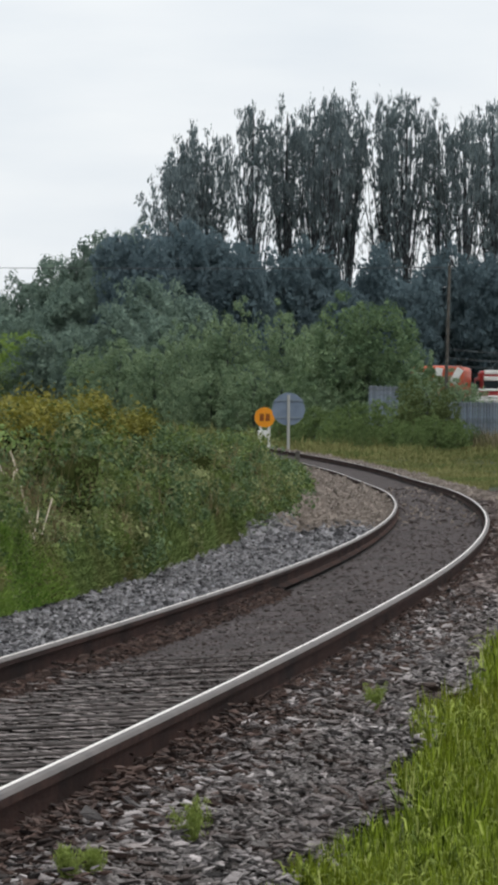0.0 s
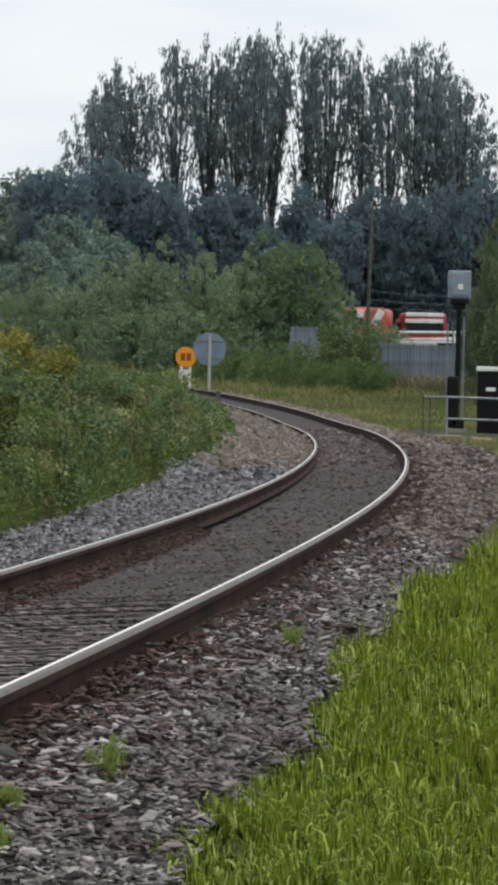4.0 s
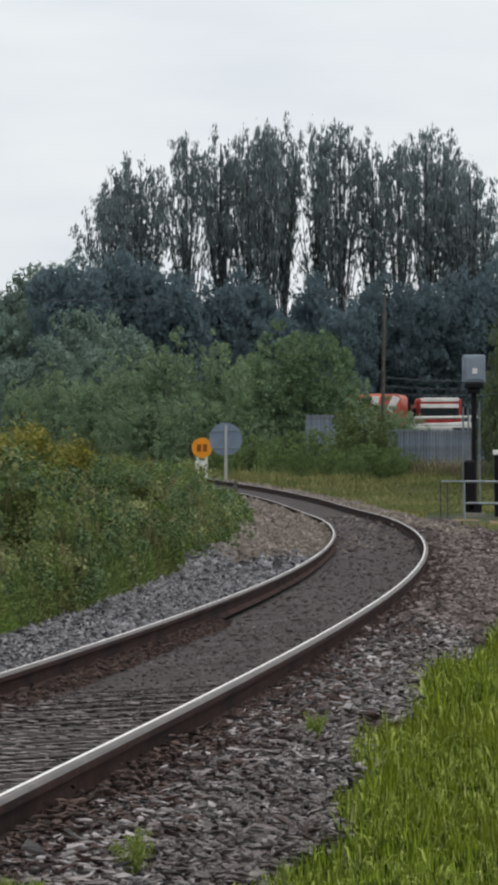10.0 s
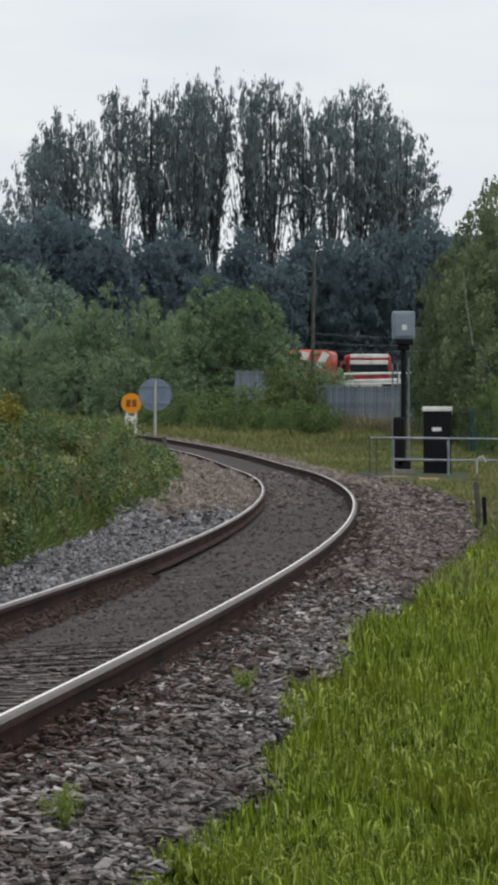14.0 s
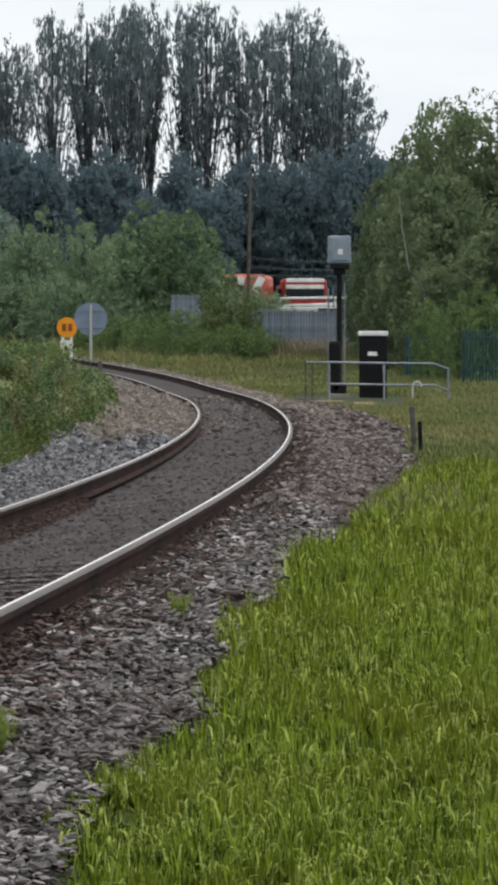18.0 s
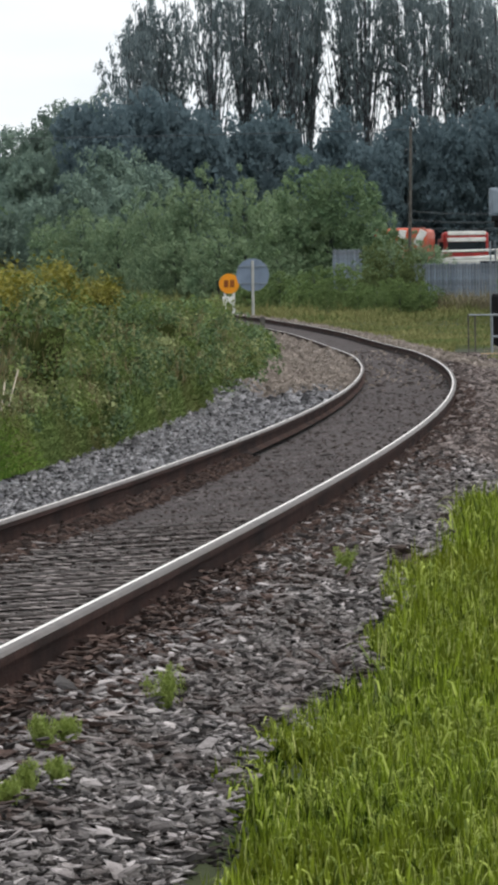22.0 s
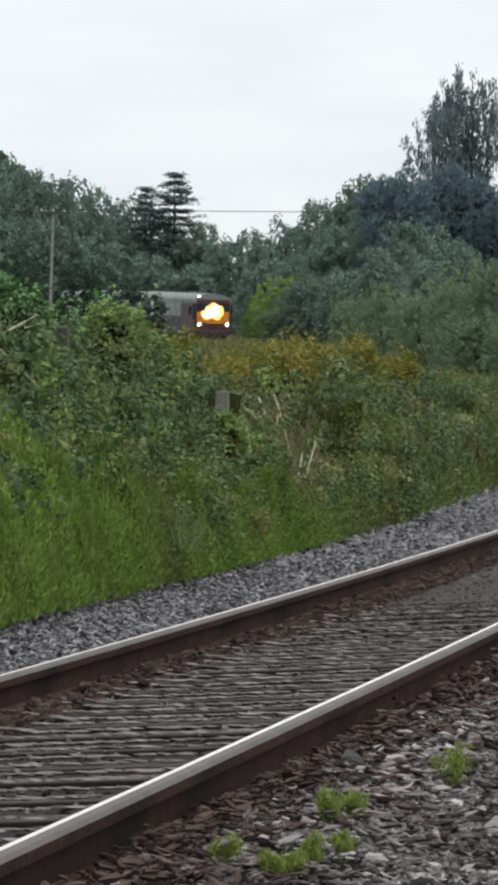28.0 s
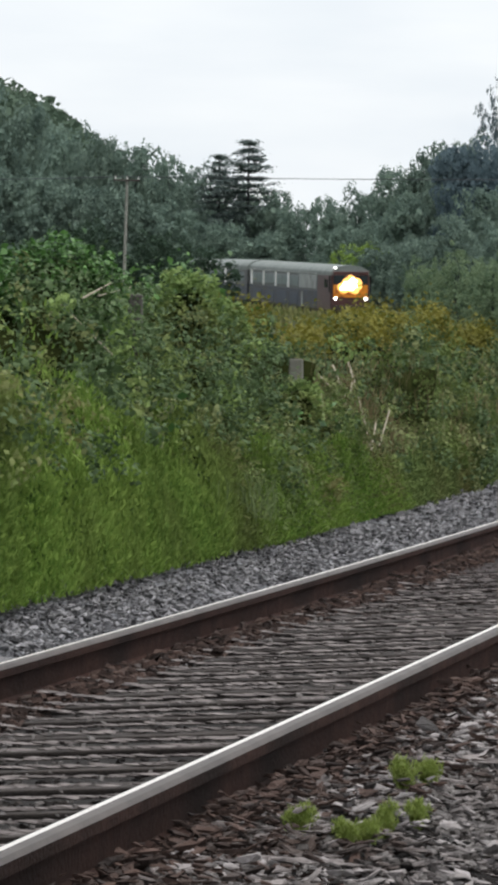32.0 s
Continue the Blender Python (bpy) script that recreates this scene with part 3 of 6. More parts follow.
def lay_flakes(name, material, label, bands, seed):
    """Flat pale chips lying on top, mostly across the line. Bands as for the stones."""
    rng = np.random.default_rng(seed)
    ps, ms = [], []
    for s0, s1, l0, l1, density, size, lift in bands:
        n = int((s1 - s0) * abs(l1 - l0) * density)
        s, lat = rng.uniform(s0, s1, n), rng.uniform(l0, l1, n)
        keep = lattice(s * 3.0, lat * 3.0, seed) > rng.uniform(0.1, 0.7, n)
        s, lat = s[keep], lat[keep]
        n = len(s)
        ps.append(on_line(s, lat, bed_height(lat) + lift + rng.uniform(-0.3, 0.5, n) * size))
        a = rng.normal(0, 0.6, n)
        k = size * np.clip(rng.lognormal(0, 0.35, n), 0.5, 1.8)
        m = np.zeros((n, 3, 3))
        long = rng.uniform(0.8, 1.8, n)
        m[:, 0, 0], m[:, 0, 1], m[:, 1, 0], m[:, 1, 1], m[:, 2, 2] = long * np.cos(a) * k, -np.sin(a) * k, long * np.sin(a) * k, np.cos(a) * k, rng.uniform(0.5, 1.1, n) * k
        m[:, 2, 0] = rng.normal(0, 0.25, n) * k
        m[:, 2, 1] = rng.normal(0.1, 0.3, n) * k
        ms.append(m)
    bv, bf = chip_base(seed)
    ob = part(name, scatter(name, bv, bf, np.concatenate(ps), np.concatenate(ms)), material)
    tagged(ob, label, "ballast", kind="stuff")


def lay_stones(name, material, label, bands, flat, seed):
    """bands: s0, s1, lat0, lat1, stones a square metre, size, lift."""
    rng = np.random.default_rng(seed)
    vs, fs, base = [], [], 0
    for s0, s1, l0, l1, density, size, lift in bands:
        n = int((s1 - s0) * abs(l1 - l0) * density)
        s, lat = rng.uniform(s0, s1, n), rng.uniform(l0, l1, n)
        near_rail = np.abs(np.abs(lat) - 0.834) < 0.06
        s, lat = s[~near_rail], lat[~near_rail]
        edge = (lattice(s * 1.1, lat * 0 + seed, 7) - 0.5) * 0.3
        lat = np.where(np.abs(lat) > 1.2, lat + edge * np.clip((np.abs(lat) - 1.2), 0, 1), lat)
        n = len(s)
        p = on_line(s, lat, bed_height(lat) + lift + rng.normal(0, (0.8 if s1 <= 26 else 0.5) * size, n))
        size_n = size * np.clip(rng.lognormal(0, 0.32, n), 0.5, 1.7)
        long = 1.5 if flat else 1.15
        a, tip = rng.normal(0, 0.7, n), rng.normal(0, 0.35, (2, n))
        mats = np.zeros((n, 3, 3))
        mats[:, 0, 0], mats[:, 0, 1], mats[:, 1, 0], mats[:, 1, 1] = long * np.cos(a), -np.sin(a), long * np.sin(a), np.cos(a)
        mats[:, 2, 0], mats[:, 2, 1], mats[:, 2, 2] = tip[0], tip[1], rng.uniform(0.35, 0.85, n) * (1 if flat else 1.35)
        mats = mats * size_n[:, None, None]
        pick = rng.integers(0, 4, n)
        for k in range(4):
            bv, bf = stone_base(seed * 10 + k, k % 2 == 0) if s1 <= 26 else chip_base(seed * 10 + k)
            q = pick == k
            v = np.einsum("nij,kj->nki", mats[q], bv) + p[q][:, None, :]
            f = bf[None] + (np.arange(q.sum()) * len(bv))[:, None, None] + base
            vs.append(v.reshape(-1, 3))
            fs.append(f.reshape(-1, 3))
            base += q.sum() * len(bv)
    me = raw_mesh(name, np.concatenate(vs), np.concatenate(fs))
    part(name, me, material)
    tagged(bpy.data.objects[name], label, "ballast", kind="stuff")


lay_stones("shoulder_ballast", M["stone_grey"], "clean blue-grey crushed stone heaped beside the rail", [
    (-20, 6, -2.5, -0.9, 60, 0.07, 0.012), (6, 24, -2.5, -0.9, 1500, 0.025, 0.01), (24, 50, -2.55, -0.9, 640, 0.042, 0.012), (50, 62, -2.8, -0.9, 150, 0.085, 0.01)], False, 1)
lay_stones("cess_ballast", M["stone_brown"], "rust-stained crushed stone between rail and grass", [
    (-20, 2, 0.9, 1.9, 90, 0.05, 0.006), (2, 9, 0.95, 1.82, 800, 0.021, 0.009), (2, 9, 1.0, 1.8, 80, 0.028, 0.012), (9, 13, 0.95, 1.72, 720, 0.023, 0.009), (13, 26, 0.95, 1.7, 580, 0.028, 0.011)], True, 2)
lay_stones("bend_ballast", M["stone_bend"], "dull reddish-brown crushed stone outside the bend", [
    (26, 56, 0.9, 2.5, 480, 0.042, 0.01), (56, 112, 0.9, 3.2, 110, 0.072, 0.0)], True, 2)
# near-black fill paints the shade of crevices between the stones
lay_stones("sunken_ballast", M["stone_black"], "near-black stones standing for shade in the gaps of the stained ballast", [
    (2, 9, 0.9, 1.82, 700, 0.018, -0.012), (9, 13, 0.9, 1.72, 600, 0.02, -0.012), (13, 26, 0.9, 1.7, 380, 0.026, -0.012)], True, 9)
lay_stones("crib_ballast", M["stone_dark"], "dark oily crushed stone packed between the rails", [
    (13, 18, -0.78, 0.78, 300, 0.018, -0.026), (18, 30, -0.78, 0.78, 150, 0.016, -0.031), (30, 60, -0.78, 0.78, 40, 0.026, -0.033), (60, 120, -0.78, 0.78, 5, 0.05, -0.018)], True, 3)
lay_stones("rusted_ballast", M["stone_rust"], "rust-brown stones along the foot of the rails", [
    (2, 12, 0.9, 1.02, 1500, 0.022, 0.042), (2, 12, 1.0, 1.15, 900, 0.02, 0.02), (2, 12, 1.1, 1.4, 420, 0.021, 0.012), (12, 30, 0.9, 1.02, 1000, 0.027, 0.036), (12, 30, 1.0, 1.12, 800, 0.027, 0.018), (12, 45, 1.1, 1.4, 380, 0.03, 0.014), (30, 60, 0.9, 1.15, 420, 0.038, 0.02), (4, 30, -0.78, -0.68, 900, 0.03, 0.026), (4, 30, -0.7, -0.6, 600, 0.026, 0.006), (4, 30, 0.66, 0.78, 500, 0.03, 0.0)], True, 6)
lay_stones("far_ballast", M["stone_tan"], "tan weathered stone along the far bend", [
    (58, 84, -2.8, -0.9, 170, 0.085, 0.01), (80, 160, -2.6, -0.9, 70, 0.1, 0.0), (85, 190, 0.9, 2.3, 110, 0.1, 0.04), (60, 120, -0.78, 0.78, 2, 0.06, -0.01)], False, 5)
lay_flakes("stone_flakes", M["flake"], "pale flat chips on the stained stone beside the track", [
    (2, 9, 0.98, 1.8, 900, 0.014, 0.016), (9, 26, 0.95, 1.68, 420, 0.02, 0.016), (26, 60, 1.2, 2.4, 110, 0.034, 0.012), (2, 15, -0.7, 0.7, 60, 0.011, 0.012), (15, 24, -0.7, 0.7, 60, 0.012, -0.028), (24, 50, -0.7, 0.7, 16, 0.018, -0.028)], 24)
lay_flakes("stone_chips", M["flake_blue"], "pale blue-grey chips on the heaped stone beside the hedge", [
    (6, 24, -2.5, -0.9, 620, 0.023, 0.018), (24, 50, -2.55, -0.9, 260, 0.036, 0.02), (50, 64, -2.7, -0.9, 50, 0.075, 0.02)], 22)

lay_crib_ridges()


# ---------------------------------------------------------------- grass, weeds, hedge
BLADE_V = np.array([(-0.5, 0, 0), (0.5, 0, 0), (-0.38, 0.1, 0.55), (0.38, 0.1, 0.55), (0, 0.42, 1.0)])
BLADE_F = np.array([(0, 1, 3), (0, 3, 2), (2, 3, 4)])
REED_V = np.array([(-0.5, 0, 0), (0.5, 0, 0), (-0.45, 0.03, 0.5), (0.45, 0.03, 0.5), (0, 0.16, 1.0)])
CURL_V = np.array([(-0.5, 0, 0), (0.5, 0, 0), (-0.5, 0.08, 0.5), (0.5, 0.08, 0.5), (-0.45, 0.3, 0.82), (0.45, 0.3, 0.82), (-0.3, 0.6, 0.86), (0.3, 0.6, 0.86), (0, 0.82, 0.66)])
CURL_F = np.array([(0, 1, 3), (0, 3, 2), (2, 3, 5), (2, 5, 4), (4, 5, 7), (4, 7, 6), (6, 7, 8)])
LEAF_V = np.array([(0, -0.5, 0), (0.32, -0.05, 0.1), (0.18, 0.3, 0.05), (0, 0.58, -0.06), (-0.18, 0.3, 0.05), (-0.32, -0.05, 0.1)])
LEAF_F = np.array([(0, 1, 5), (1, 2, 4), (1, 4, 5), (2, 3, 4)])
CARD_V = np.array([(0, -0.5, 0), (0.34, 0.0, 0.1), (0, 0.5, 0), (-0.34, 0.0, 0.1)])
CARD_F = np.array([(0, 1, 2), (0, 2, 3)])


def blades(name, places, height, width, material, label, category, lean=0.35, seed=0, parent=None, shape=(BLADE_V, BLADE_F)):
    rng = np.random.default_rng(seed)
    n = len(places)
    t = turns(n, rng, 0.0)
    lean_m = turns(n, rng, lean)
    hh = height * rng.lognormal(0, 0.22, n)
    d = np.zeros((n, 3, 3))
    d[:, 0, 0], d[:, 1, 1], d[:, 2, 2] = width * rng.uniform(0.6, 1.3, n), hh, hh
    ob = part(name, scatter(name, *shape, places, lean_m @ t @ d), material, parent)
    tagged(ob, label, category if not parent else "", kind="stuff")
    return ob


def grow_verge():
    rng = np.random.default_rng(11)
    pts = []
    for y0, y1, density in ((-18, 8.2, 500), (8.2, 13, 8200), (13, 20, 5000), (20, 30, 2900), (30, 50, 1400)):
        n = int((y1 - y0) * 5 * density)
        y = rng.uniform(y0, y1, n)
        lx = np.interp(y, line_y, line_x)
        lat = 1.45 + 5.0 * rng.uniform(0, 1, n)
        x = lx + lat / np.cos(0.1)
        keep = ((x < y * 0.128 + 0.25) | (y < 8.2)) & (lat > 1.72 + 0.28 * (lattice(y * 0.9, y * 0, 5) - 0.5) + np.interp(y, [8, 12, 16, 19, 24, 28, 50], [0.15, 0.05, 0.0, -0.06, -0.03, 0.02, 0.75]) + rng.exponential(0.1, n))
        x, y = x[keep], y[keep]
        pts.append(np.stack([x, y, ground_at(x, y)], -1))
    p = np.concatenate(pts)
    tuft = lattice(p[:, 0] * 9, p[:, 1] * 4.5, 22)
    keep = rng.uniform(0, 1, len(p)) < (0.02 + 1.25 * tuft ** 1.3) * np.interp(p[:, 1] + 9 * (lattice(p[:, 0] * 2, p[:, 1] * 0.6, 44) - 0.5), [32, 48], [1, 0.0])
    p, tuft = p[keep], tuft[keep]
    tall = 0.5 * lattice(p[:, 0] * 1.6, p[:, 1] * 0.9, 21) + 0.5 * tuft
    # low dark layer painting the shade in the gaps between blades
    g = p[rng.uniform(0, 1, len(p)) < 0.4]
    blades("sward", g, np.interp(g[:, 1], [8, 45], [0.04, 0.09]), np.interp(g[:, 1], [8, 45], [0.012, 0.03]), M["sward"], "short blades coloured as the shade under the verge grass", "grass", 0.9, 17)
    near = np.interp(p[:, 1], [8, 13, 22, 45], [0.066, 0.08, 0.12, 0.17]) * (0.3 + 1.3 * tall)
    pick = rng.uniform(0, 1, len(p)) + 0.25 * (lattice(p[:, 0] * 3, p[:, 1] * 1.2, 41) - 0.5)
    u, c = pick < 0.79, pick >= 0.79
    blades("verge_grass", p[u], near[u], np.interp(p[u, 1], [8, 45], [0.0066, 0.017]), M["grass"], "tall bright green uncut grass on the verge", "grass", 0.2, 12, None, (REED_V, BLADE_F))
    blades("bent_grass", p[c], near[c] * 0.95, np.interp(p[c, 1], [8, 45], [0.006, 0.016]), M["grass_bent"], "pale blades bent over among the verge grass", "grass", 0.25, 16, None, (CURL_V, CURL_F))
    q = p[rng.uniform(0, 1, len(p)) < 0.05]
    blades("seeding_grass", q, np.interp(q[:, 1], [8, 14, 22, 45], [0.075, 0.09, 0.13, 0.18]), np.interp(q[:, 1], [8, 45], [0.0045, 0.012]), M["grass_dry"], "pale seeding grass stalks among the verge grass", "grass", 0.15, 13, None, (REED_V, BLADE_F))
    # low rough grass further along
    n = 100000
    y = 33 + 117 * rng.uniform(0, 1, n) ** 1.5
    lx = np.interp(y, line_y, line_x)
    lat = np.interp(y, [33, 46, 90, 125, 150], [1.85, 2.4, 3.2, 2.3, 2.0]) + rng.uniform(0, 1, n) * np.interp(y, [33, 80], [6, 14])
    x = lx + lat
    pad = (x / y * 7000 > 425) & (x / y * 7000 < 625) & (y > 108) & (y < 131)
    k = (x < y * 0.125 + 1) & ~pad
    x, y = x[k], y[k]
    blades("rough_grass", np.stack([x, y, ground_at(x, y)], -1), 0.07 + 0.12 * lattice(x * 0.9, y * 0.3, 52), 0.03, M["rough"], "rough grass beside the far trackside", "grass", 0.5, 14)
    n = 40000
    y = rng.uniform(125, 232, n)
    lx = np.interp(y, line_y, line_x)
    x = lx + 1.9 + rng.uniform(0, 16, n) ** 1.0
    k = ~((x / y * 7000 > 425) & (x / y * 7000 < 625) & (y < 134))
    x, y = x[k], y[k]
    blades("far_grass", np.stack([x, y, ground_at(x, y)], -1), 0.08 + (0.16 + 0.8 * np.clip((y - 178) / 40, 0, 1)) * lattice(x * 0.7, y * 0.2, 53), 0.05, M["rough"], "long grass on the far bank of the bend", "grass", 0.5, 15)

    n = 12000
    sf, side = rng.uniform(215, 335, n), rng.choice([-1, 1], n)
    lat = side * (1.5 + rng.exponential(2.2, n))
    p = on_line(sf, lat)
    p[:, 2] = ground_at(p[:, 0], p[:, 1])
    blades("line_grass", p, 0.35 + 0.5 * lattice(p[:, 0] * 0.5, p[:, 1] * 0.2, 54), 0.12, M["rough"], "long grass beside the distant line", "grass", 0.5, 18)


grow_verge()


def weed(s, lat, height, seed, group="weeds in the ballast"):
    """A tuft of feathery fronds, each a stalk set with fine leaflets."""
    rng = np.random.default_rng(seed)
    p = on_line(s, lat, bed_height(np.array(lat)) + 0.005)
    a, out = rng.uniform(0, 6.28, 20), rng.uniform(0.06, 0.5, 20) * height
    tips = np.stack([np.cos(a) * out, np.sin(a) * out, height * rng.uniform(0.5, 1.0, 20)], -1)
    k = 1300
    which, along = rng.integers(0, 20, k), rng.uniform(0.05, 1.0, k) ** 0.8
    pos = tips[which] * along[:, None] + rng.normal(0, 0.009, (k, 3)) * np.sin(along * 2.6)[:, None]
    d = np.zeros((k, 3, 3))
    d[:, 0, 0], d[:, 1, 1], d[:, 2, 2] = 0.0034, 0.014, 0.017 * rng.uniform(0.5, 1.2, k)
    ob = part("weed", scatter("weed", BLADE_V, BLADE_F, pos, turns(k, rng, 1.0) @ d), M["weed"])
    ob.matrix_world = Matrix.Translation(p)
    tagged(ob, "bright green feathery weed growing through the ballast", "weed", group)


for i, (s, lat, hgt) in enumerate([(3.43, 1.18, 0.085), (3.24, 1.33, 0.06), (3.32, 1.37, 0.055), (3.5, 1.38, 0.085), (3.82, 1.41, 0.07), (4.47, 1.265, 0.1), (4.61, 1.31, 0.07), (5.75, 1.43, 0.13), (12.12, 1.445, 0.115)]):
    weed(s, lat, hgt * (1.0 if s < 5 else 1.15), 100 + i)


HEDGE_S = [6, 12, 16, 18.5, 20.3, 21.4, 22.6, 24.5, 26.5, 28.5, 31, 36, 42.5, 46.5, 50.5, 63.5, 74, 90, 108]
HEDGE_Z = [1.6, 1.6, 1.62, 1.60, 1.50, 1.14, 1.42, 1.52, 1.28, 1.08, 1.20, 1.30, 1.45, 1.17, 1.14, 1.18, 0.94, 0.6, 0.25]


def hedge_skin(s, w):
    """The face of the hedge: w 0 at the foot, 1 at the crest, 1.5 behind it. Returns lat and height over the rails."""
    crest = np.interp(s, HEDGE_S, HEDGE_Z)
    foot = np.interp(s, [6, 40, 70, 90, 108], [-2.25, -2.55, -2.85, -3.0, -3.0])
    top_lat = np.interp(s, [6, 60, 90, 108], [-3.75, -3.75, -3.65, -3.5])
    lat = np.where(w <= 1, foot + (top_lat - foot) * (0.25 * w + 0.75 * w ** 2), top_lat - (w - 1) * 2.0)
    up = np.where(w <= 1, -0.2 + (crest + 0.2) * (1.35 * w - 0.35 * w ** 2), crest - (w - 1) ** 2 * 1.2)
    lump = (lattice(s * 0.7, w * 2.6, 31) - 0.5) * 0.9 + (lattice(s * 2.2, w * 6.0, 32) - 0.5) * 0.5 + (lattice(s * 5.0, w * 13.0, 36) - 0.5) * 0.28
    amt = np.clip(w * 1.6, 0, 1) * np.interp(s, [60, 100], [1, 0.5])
    return lat + lump * amt * 0.8, up + lump * amt * 0.4


def grow_hedge():
    hedge = thing("hedge", Matrix(), "overgrown bramble and ivy hedge on the trackside bank", "hedge")
    rng = np.random.default_rng(31)
    # dark sheet under the leaves, the hedge's inner shade put into its colour
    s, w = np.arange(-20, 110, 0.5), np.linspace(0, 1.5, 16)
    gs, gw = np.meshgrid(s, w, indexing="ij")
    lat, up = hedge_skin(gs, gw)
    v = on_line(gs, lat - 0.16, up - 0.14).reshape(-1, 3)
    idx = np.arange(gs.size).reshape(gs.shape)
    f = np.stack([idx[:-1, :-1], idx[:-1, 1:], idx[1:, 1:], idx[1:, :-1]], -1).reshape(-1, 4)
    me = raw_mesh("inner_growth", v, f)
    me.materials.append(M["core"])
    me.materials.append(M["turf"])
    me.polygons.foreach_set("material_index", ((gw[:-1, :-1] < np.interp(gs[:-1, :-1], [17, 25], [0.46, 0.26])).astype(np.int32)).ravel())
    part("inner_growth", me, None, hedge, "dark twig-coloured sheet standing for shade inside the hedge, on a grassy bank", True)

    def leaf_band(name, s0, s1, w0, w1, density, size, mat, label, gate=None, jitter=0.1):
        n = int((s1 - s0) * (w1 - w0) * 2.4 * density)
        s, w = rng.uniform(s0, s1, n), rng.uniform(w0, w1, n)
        if gate is not None:
            k = gate(s, w) > rng.uniform(0, 1, n)
            s, w = s[k], w[k]
        n = len(s)
        lat, up = hedge_skin(s, w)
        p = on_line(s, lat + rng.normal(0.02, jitter, n), up + rng.normal(0, jitter, n) + rng.exponential(0.05, n))
        mats = turns(n, rng, 1.3) * (size * rng.lognormal(0, 0.3, n))[:, None, None]
        base = (LEAF_V, LEAF_F) if s0 < 20 else (CARD_V, CARD_F)
        part(name, scatter(name, *base, p, mats), mat, hedge, label)

    def ivy_gate(s, w):
        return np.clip(3 * (lattice(s * 0.55, w * 1.5, 44) - 0.45), 0, 1)

    leaf_band("bramble_leaves", -20, 8, 0.05, 1.3, 240, 0.09, M["bramble"], "bramble leaves")
    def clump_band(s0, s1, w0, gap, r0, r1, per, size, mats, hole):
        """Small leafy clumps over the face, with dark hollows left between them."""
        n = int((s1 - s0) * 2.6 / (gap * gap))
        s, w = rng.uniform(s0, s1, n), rng.uniform(0, 1.32, n)
        low = np.interp(s, [8, 17, 25, 60], [0.36, 0.34, 0.14, 0.06]) + 0.3 * (lattice(s * 0.5, s * 0 + 3, 17) - 0.5) + w0
        k = (w > low) & (lattice(s * hole, w * 5.0, 18) + rng.uniform(-0.1, 0.1, n) > np.interp(s, [21, 23.5, 40], [0.08, 0.32, 0.41]))
        s, w = s[k], w[k]
        lat, up = hedge_skin(s, w)
        r = rng.uniform(r0, r1, len(s))
        c = on_line(s, lat - r * 0.2 + rng.exponential(0.06, len(s)), up + rng.normal(0, 0.05, len(s)))
        tone = lattice(s * hole * 1.5, w * 6, 61) + rng.normal(0, 0.16, len(s))
        for name, mat, a, b, label in (("bramble_leaves", mats[0], -9, 0.38, "bramble leaves"), ("dark_leaves", mats[1], 0.38, 0.74, "deep green leaves"), ("pale_leaves", mats[2], 0.74, 9, "pale olive leaves")):
            q = (tone > a) & (tone <= b)
            p, d = sprays(c[q], r[q], per, rng)
            m = facing(d, rng) * (size * rng.lognormal(0, 0.3, len(p)))[:, None, None]
            part(name, scatter(name, *((LEAF_V, LEAF_F) if s0 < 20 else (CARD_V, CARD_F)), p, m), mat, hedge, label)

    clump_band(8, 31, 0.0, 0.2, 0.07, 0.17, 42, 0.036, (M["bramble"], M["hedge_dark"], M["hedge_pale"]), 1.4)
    clump_band(30, 62, -0.02, 0.22, 0.1, 0.22, 44, 0.046, (M["hedge_far"], M["hedge_dark"], M["hedge_pale"]), 0.8)
    clump_band(61, 108, -0.02, 0.36, 0.16, 0.32, 46, 0.07, (M["hedge_far"], M["hedge_dark"], M["hedge_pale"]), 0.6)
    leaf_band("thicket_leaves", 18, 23, 0.42, 0.92, 900, 0.034, M["hedge_dark"], "narrow dull green leaves", None, 0.12)
    leaf_band("ivy_leaves", 8, 28, 0.35, 1.2, 520, 0.05, M["ivy"], "glossy dark ivy leaves", ivy_gate)
    leaf_band("yellow_top", 26, 45, 0.9, 1.2, 1900, 0.045, M["crest"], "yellow-brown flowering tops", lambda s, w: np.clip((w - 0.78) * 4 + 2.6 * (lattice(s * 0.6, w * 3, 8) - 0.5), 0, 1), 0.07)
    # grass on the foot of the bank
    n = 100000
    s = rng.uniform(7, 106, n) ** 1.0
    s = 7 + 99 * rng.uniform(0, 1, n) ** 1.7
    gate = lattice(s * 1.3, s * 0 + 2, 19)
    w = np.abs(rng.normal(0, 0.24, n)) * (0.5 + 0.9 * gate) * np.interp(s, [10, 18, 24, 40], [1.6, 1.3, 0.7, 0.6])
    lat, up = hedge_skin(s, w)
    for q, mat in ((s < 27 + 4 * gate, M["bank_grass"]), (s >= 27 + 4 * gate, M["bank_olive"])):
        blades("bank_grass", on_line(s[q], lat[q] + 0.03, up[q] - 0.02), np.interp(s[q], [8, 24, 40], [0.045, 0.05, 0.08]), np.interp(s[q], [8, 100], [0.011, 0.045]), mat, "", "", 0.95, 33, hedge)
    n = 46000
    s = rng.uniform(12, 27, n)
    w = rng.uniform(0, 1, n) * np.interp(s, [15, 20, 27], [0.52, 0.48, 0.24])
    lat, up = hedge_skin(s, w)
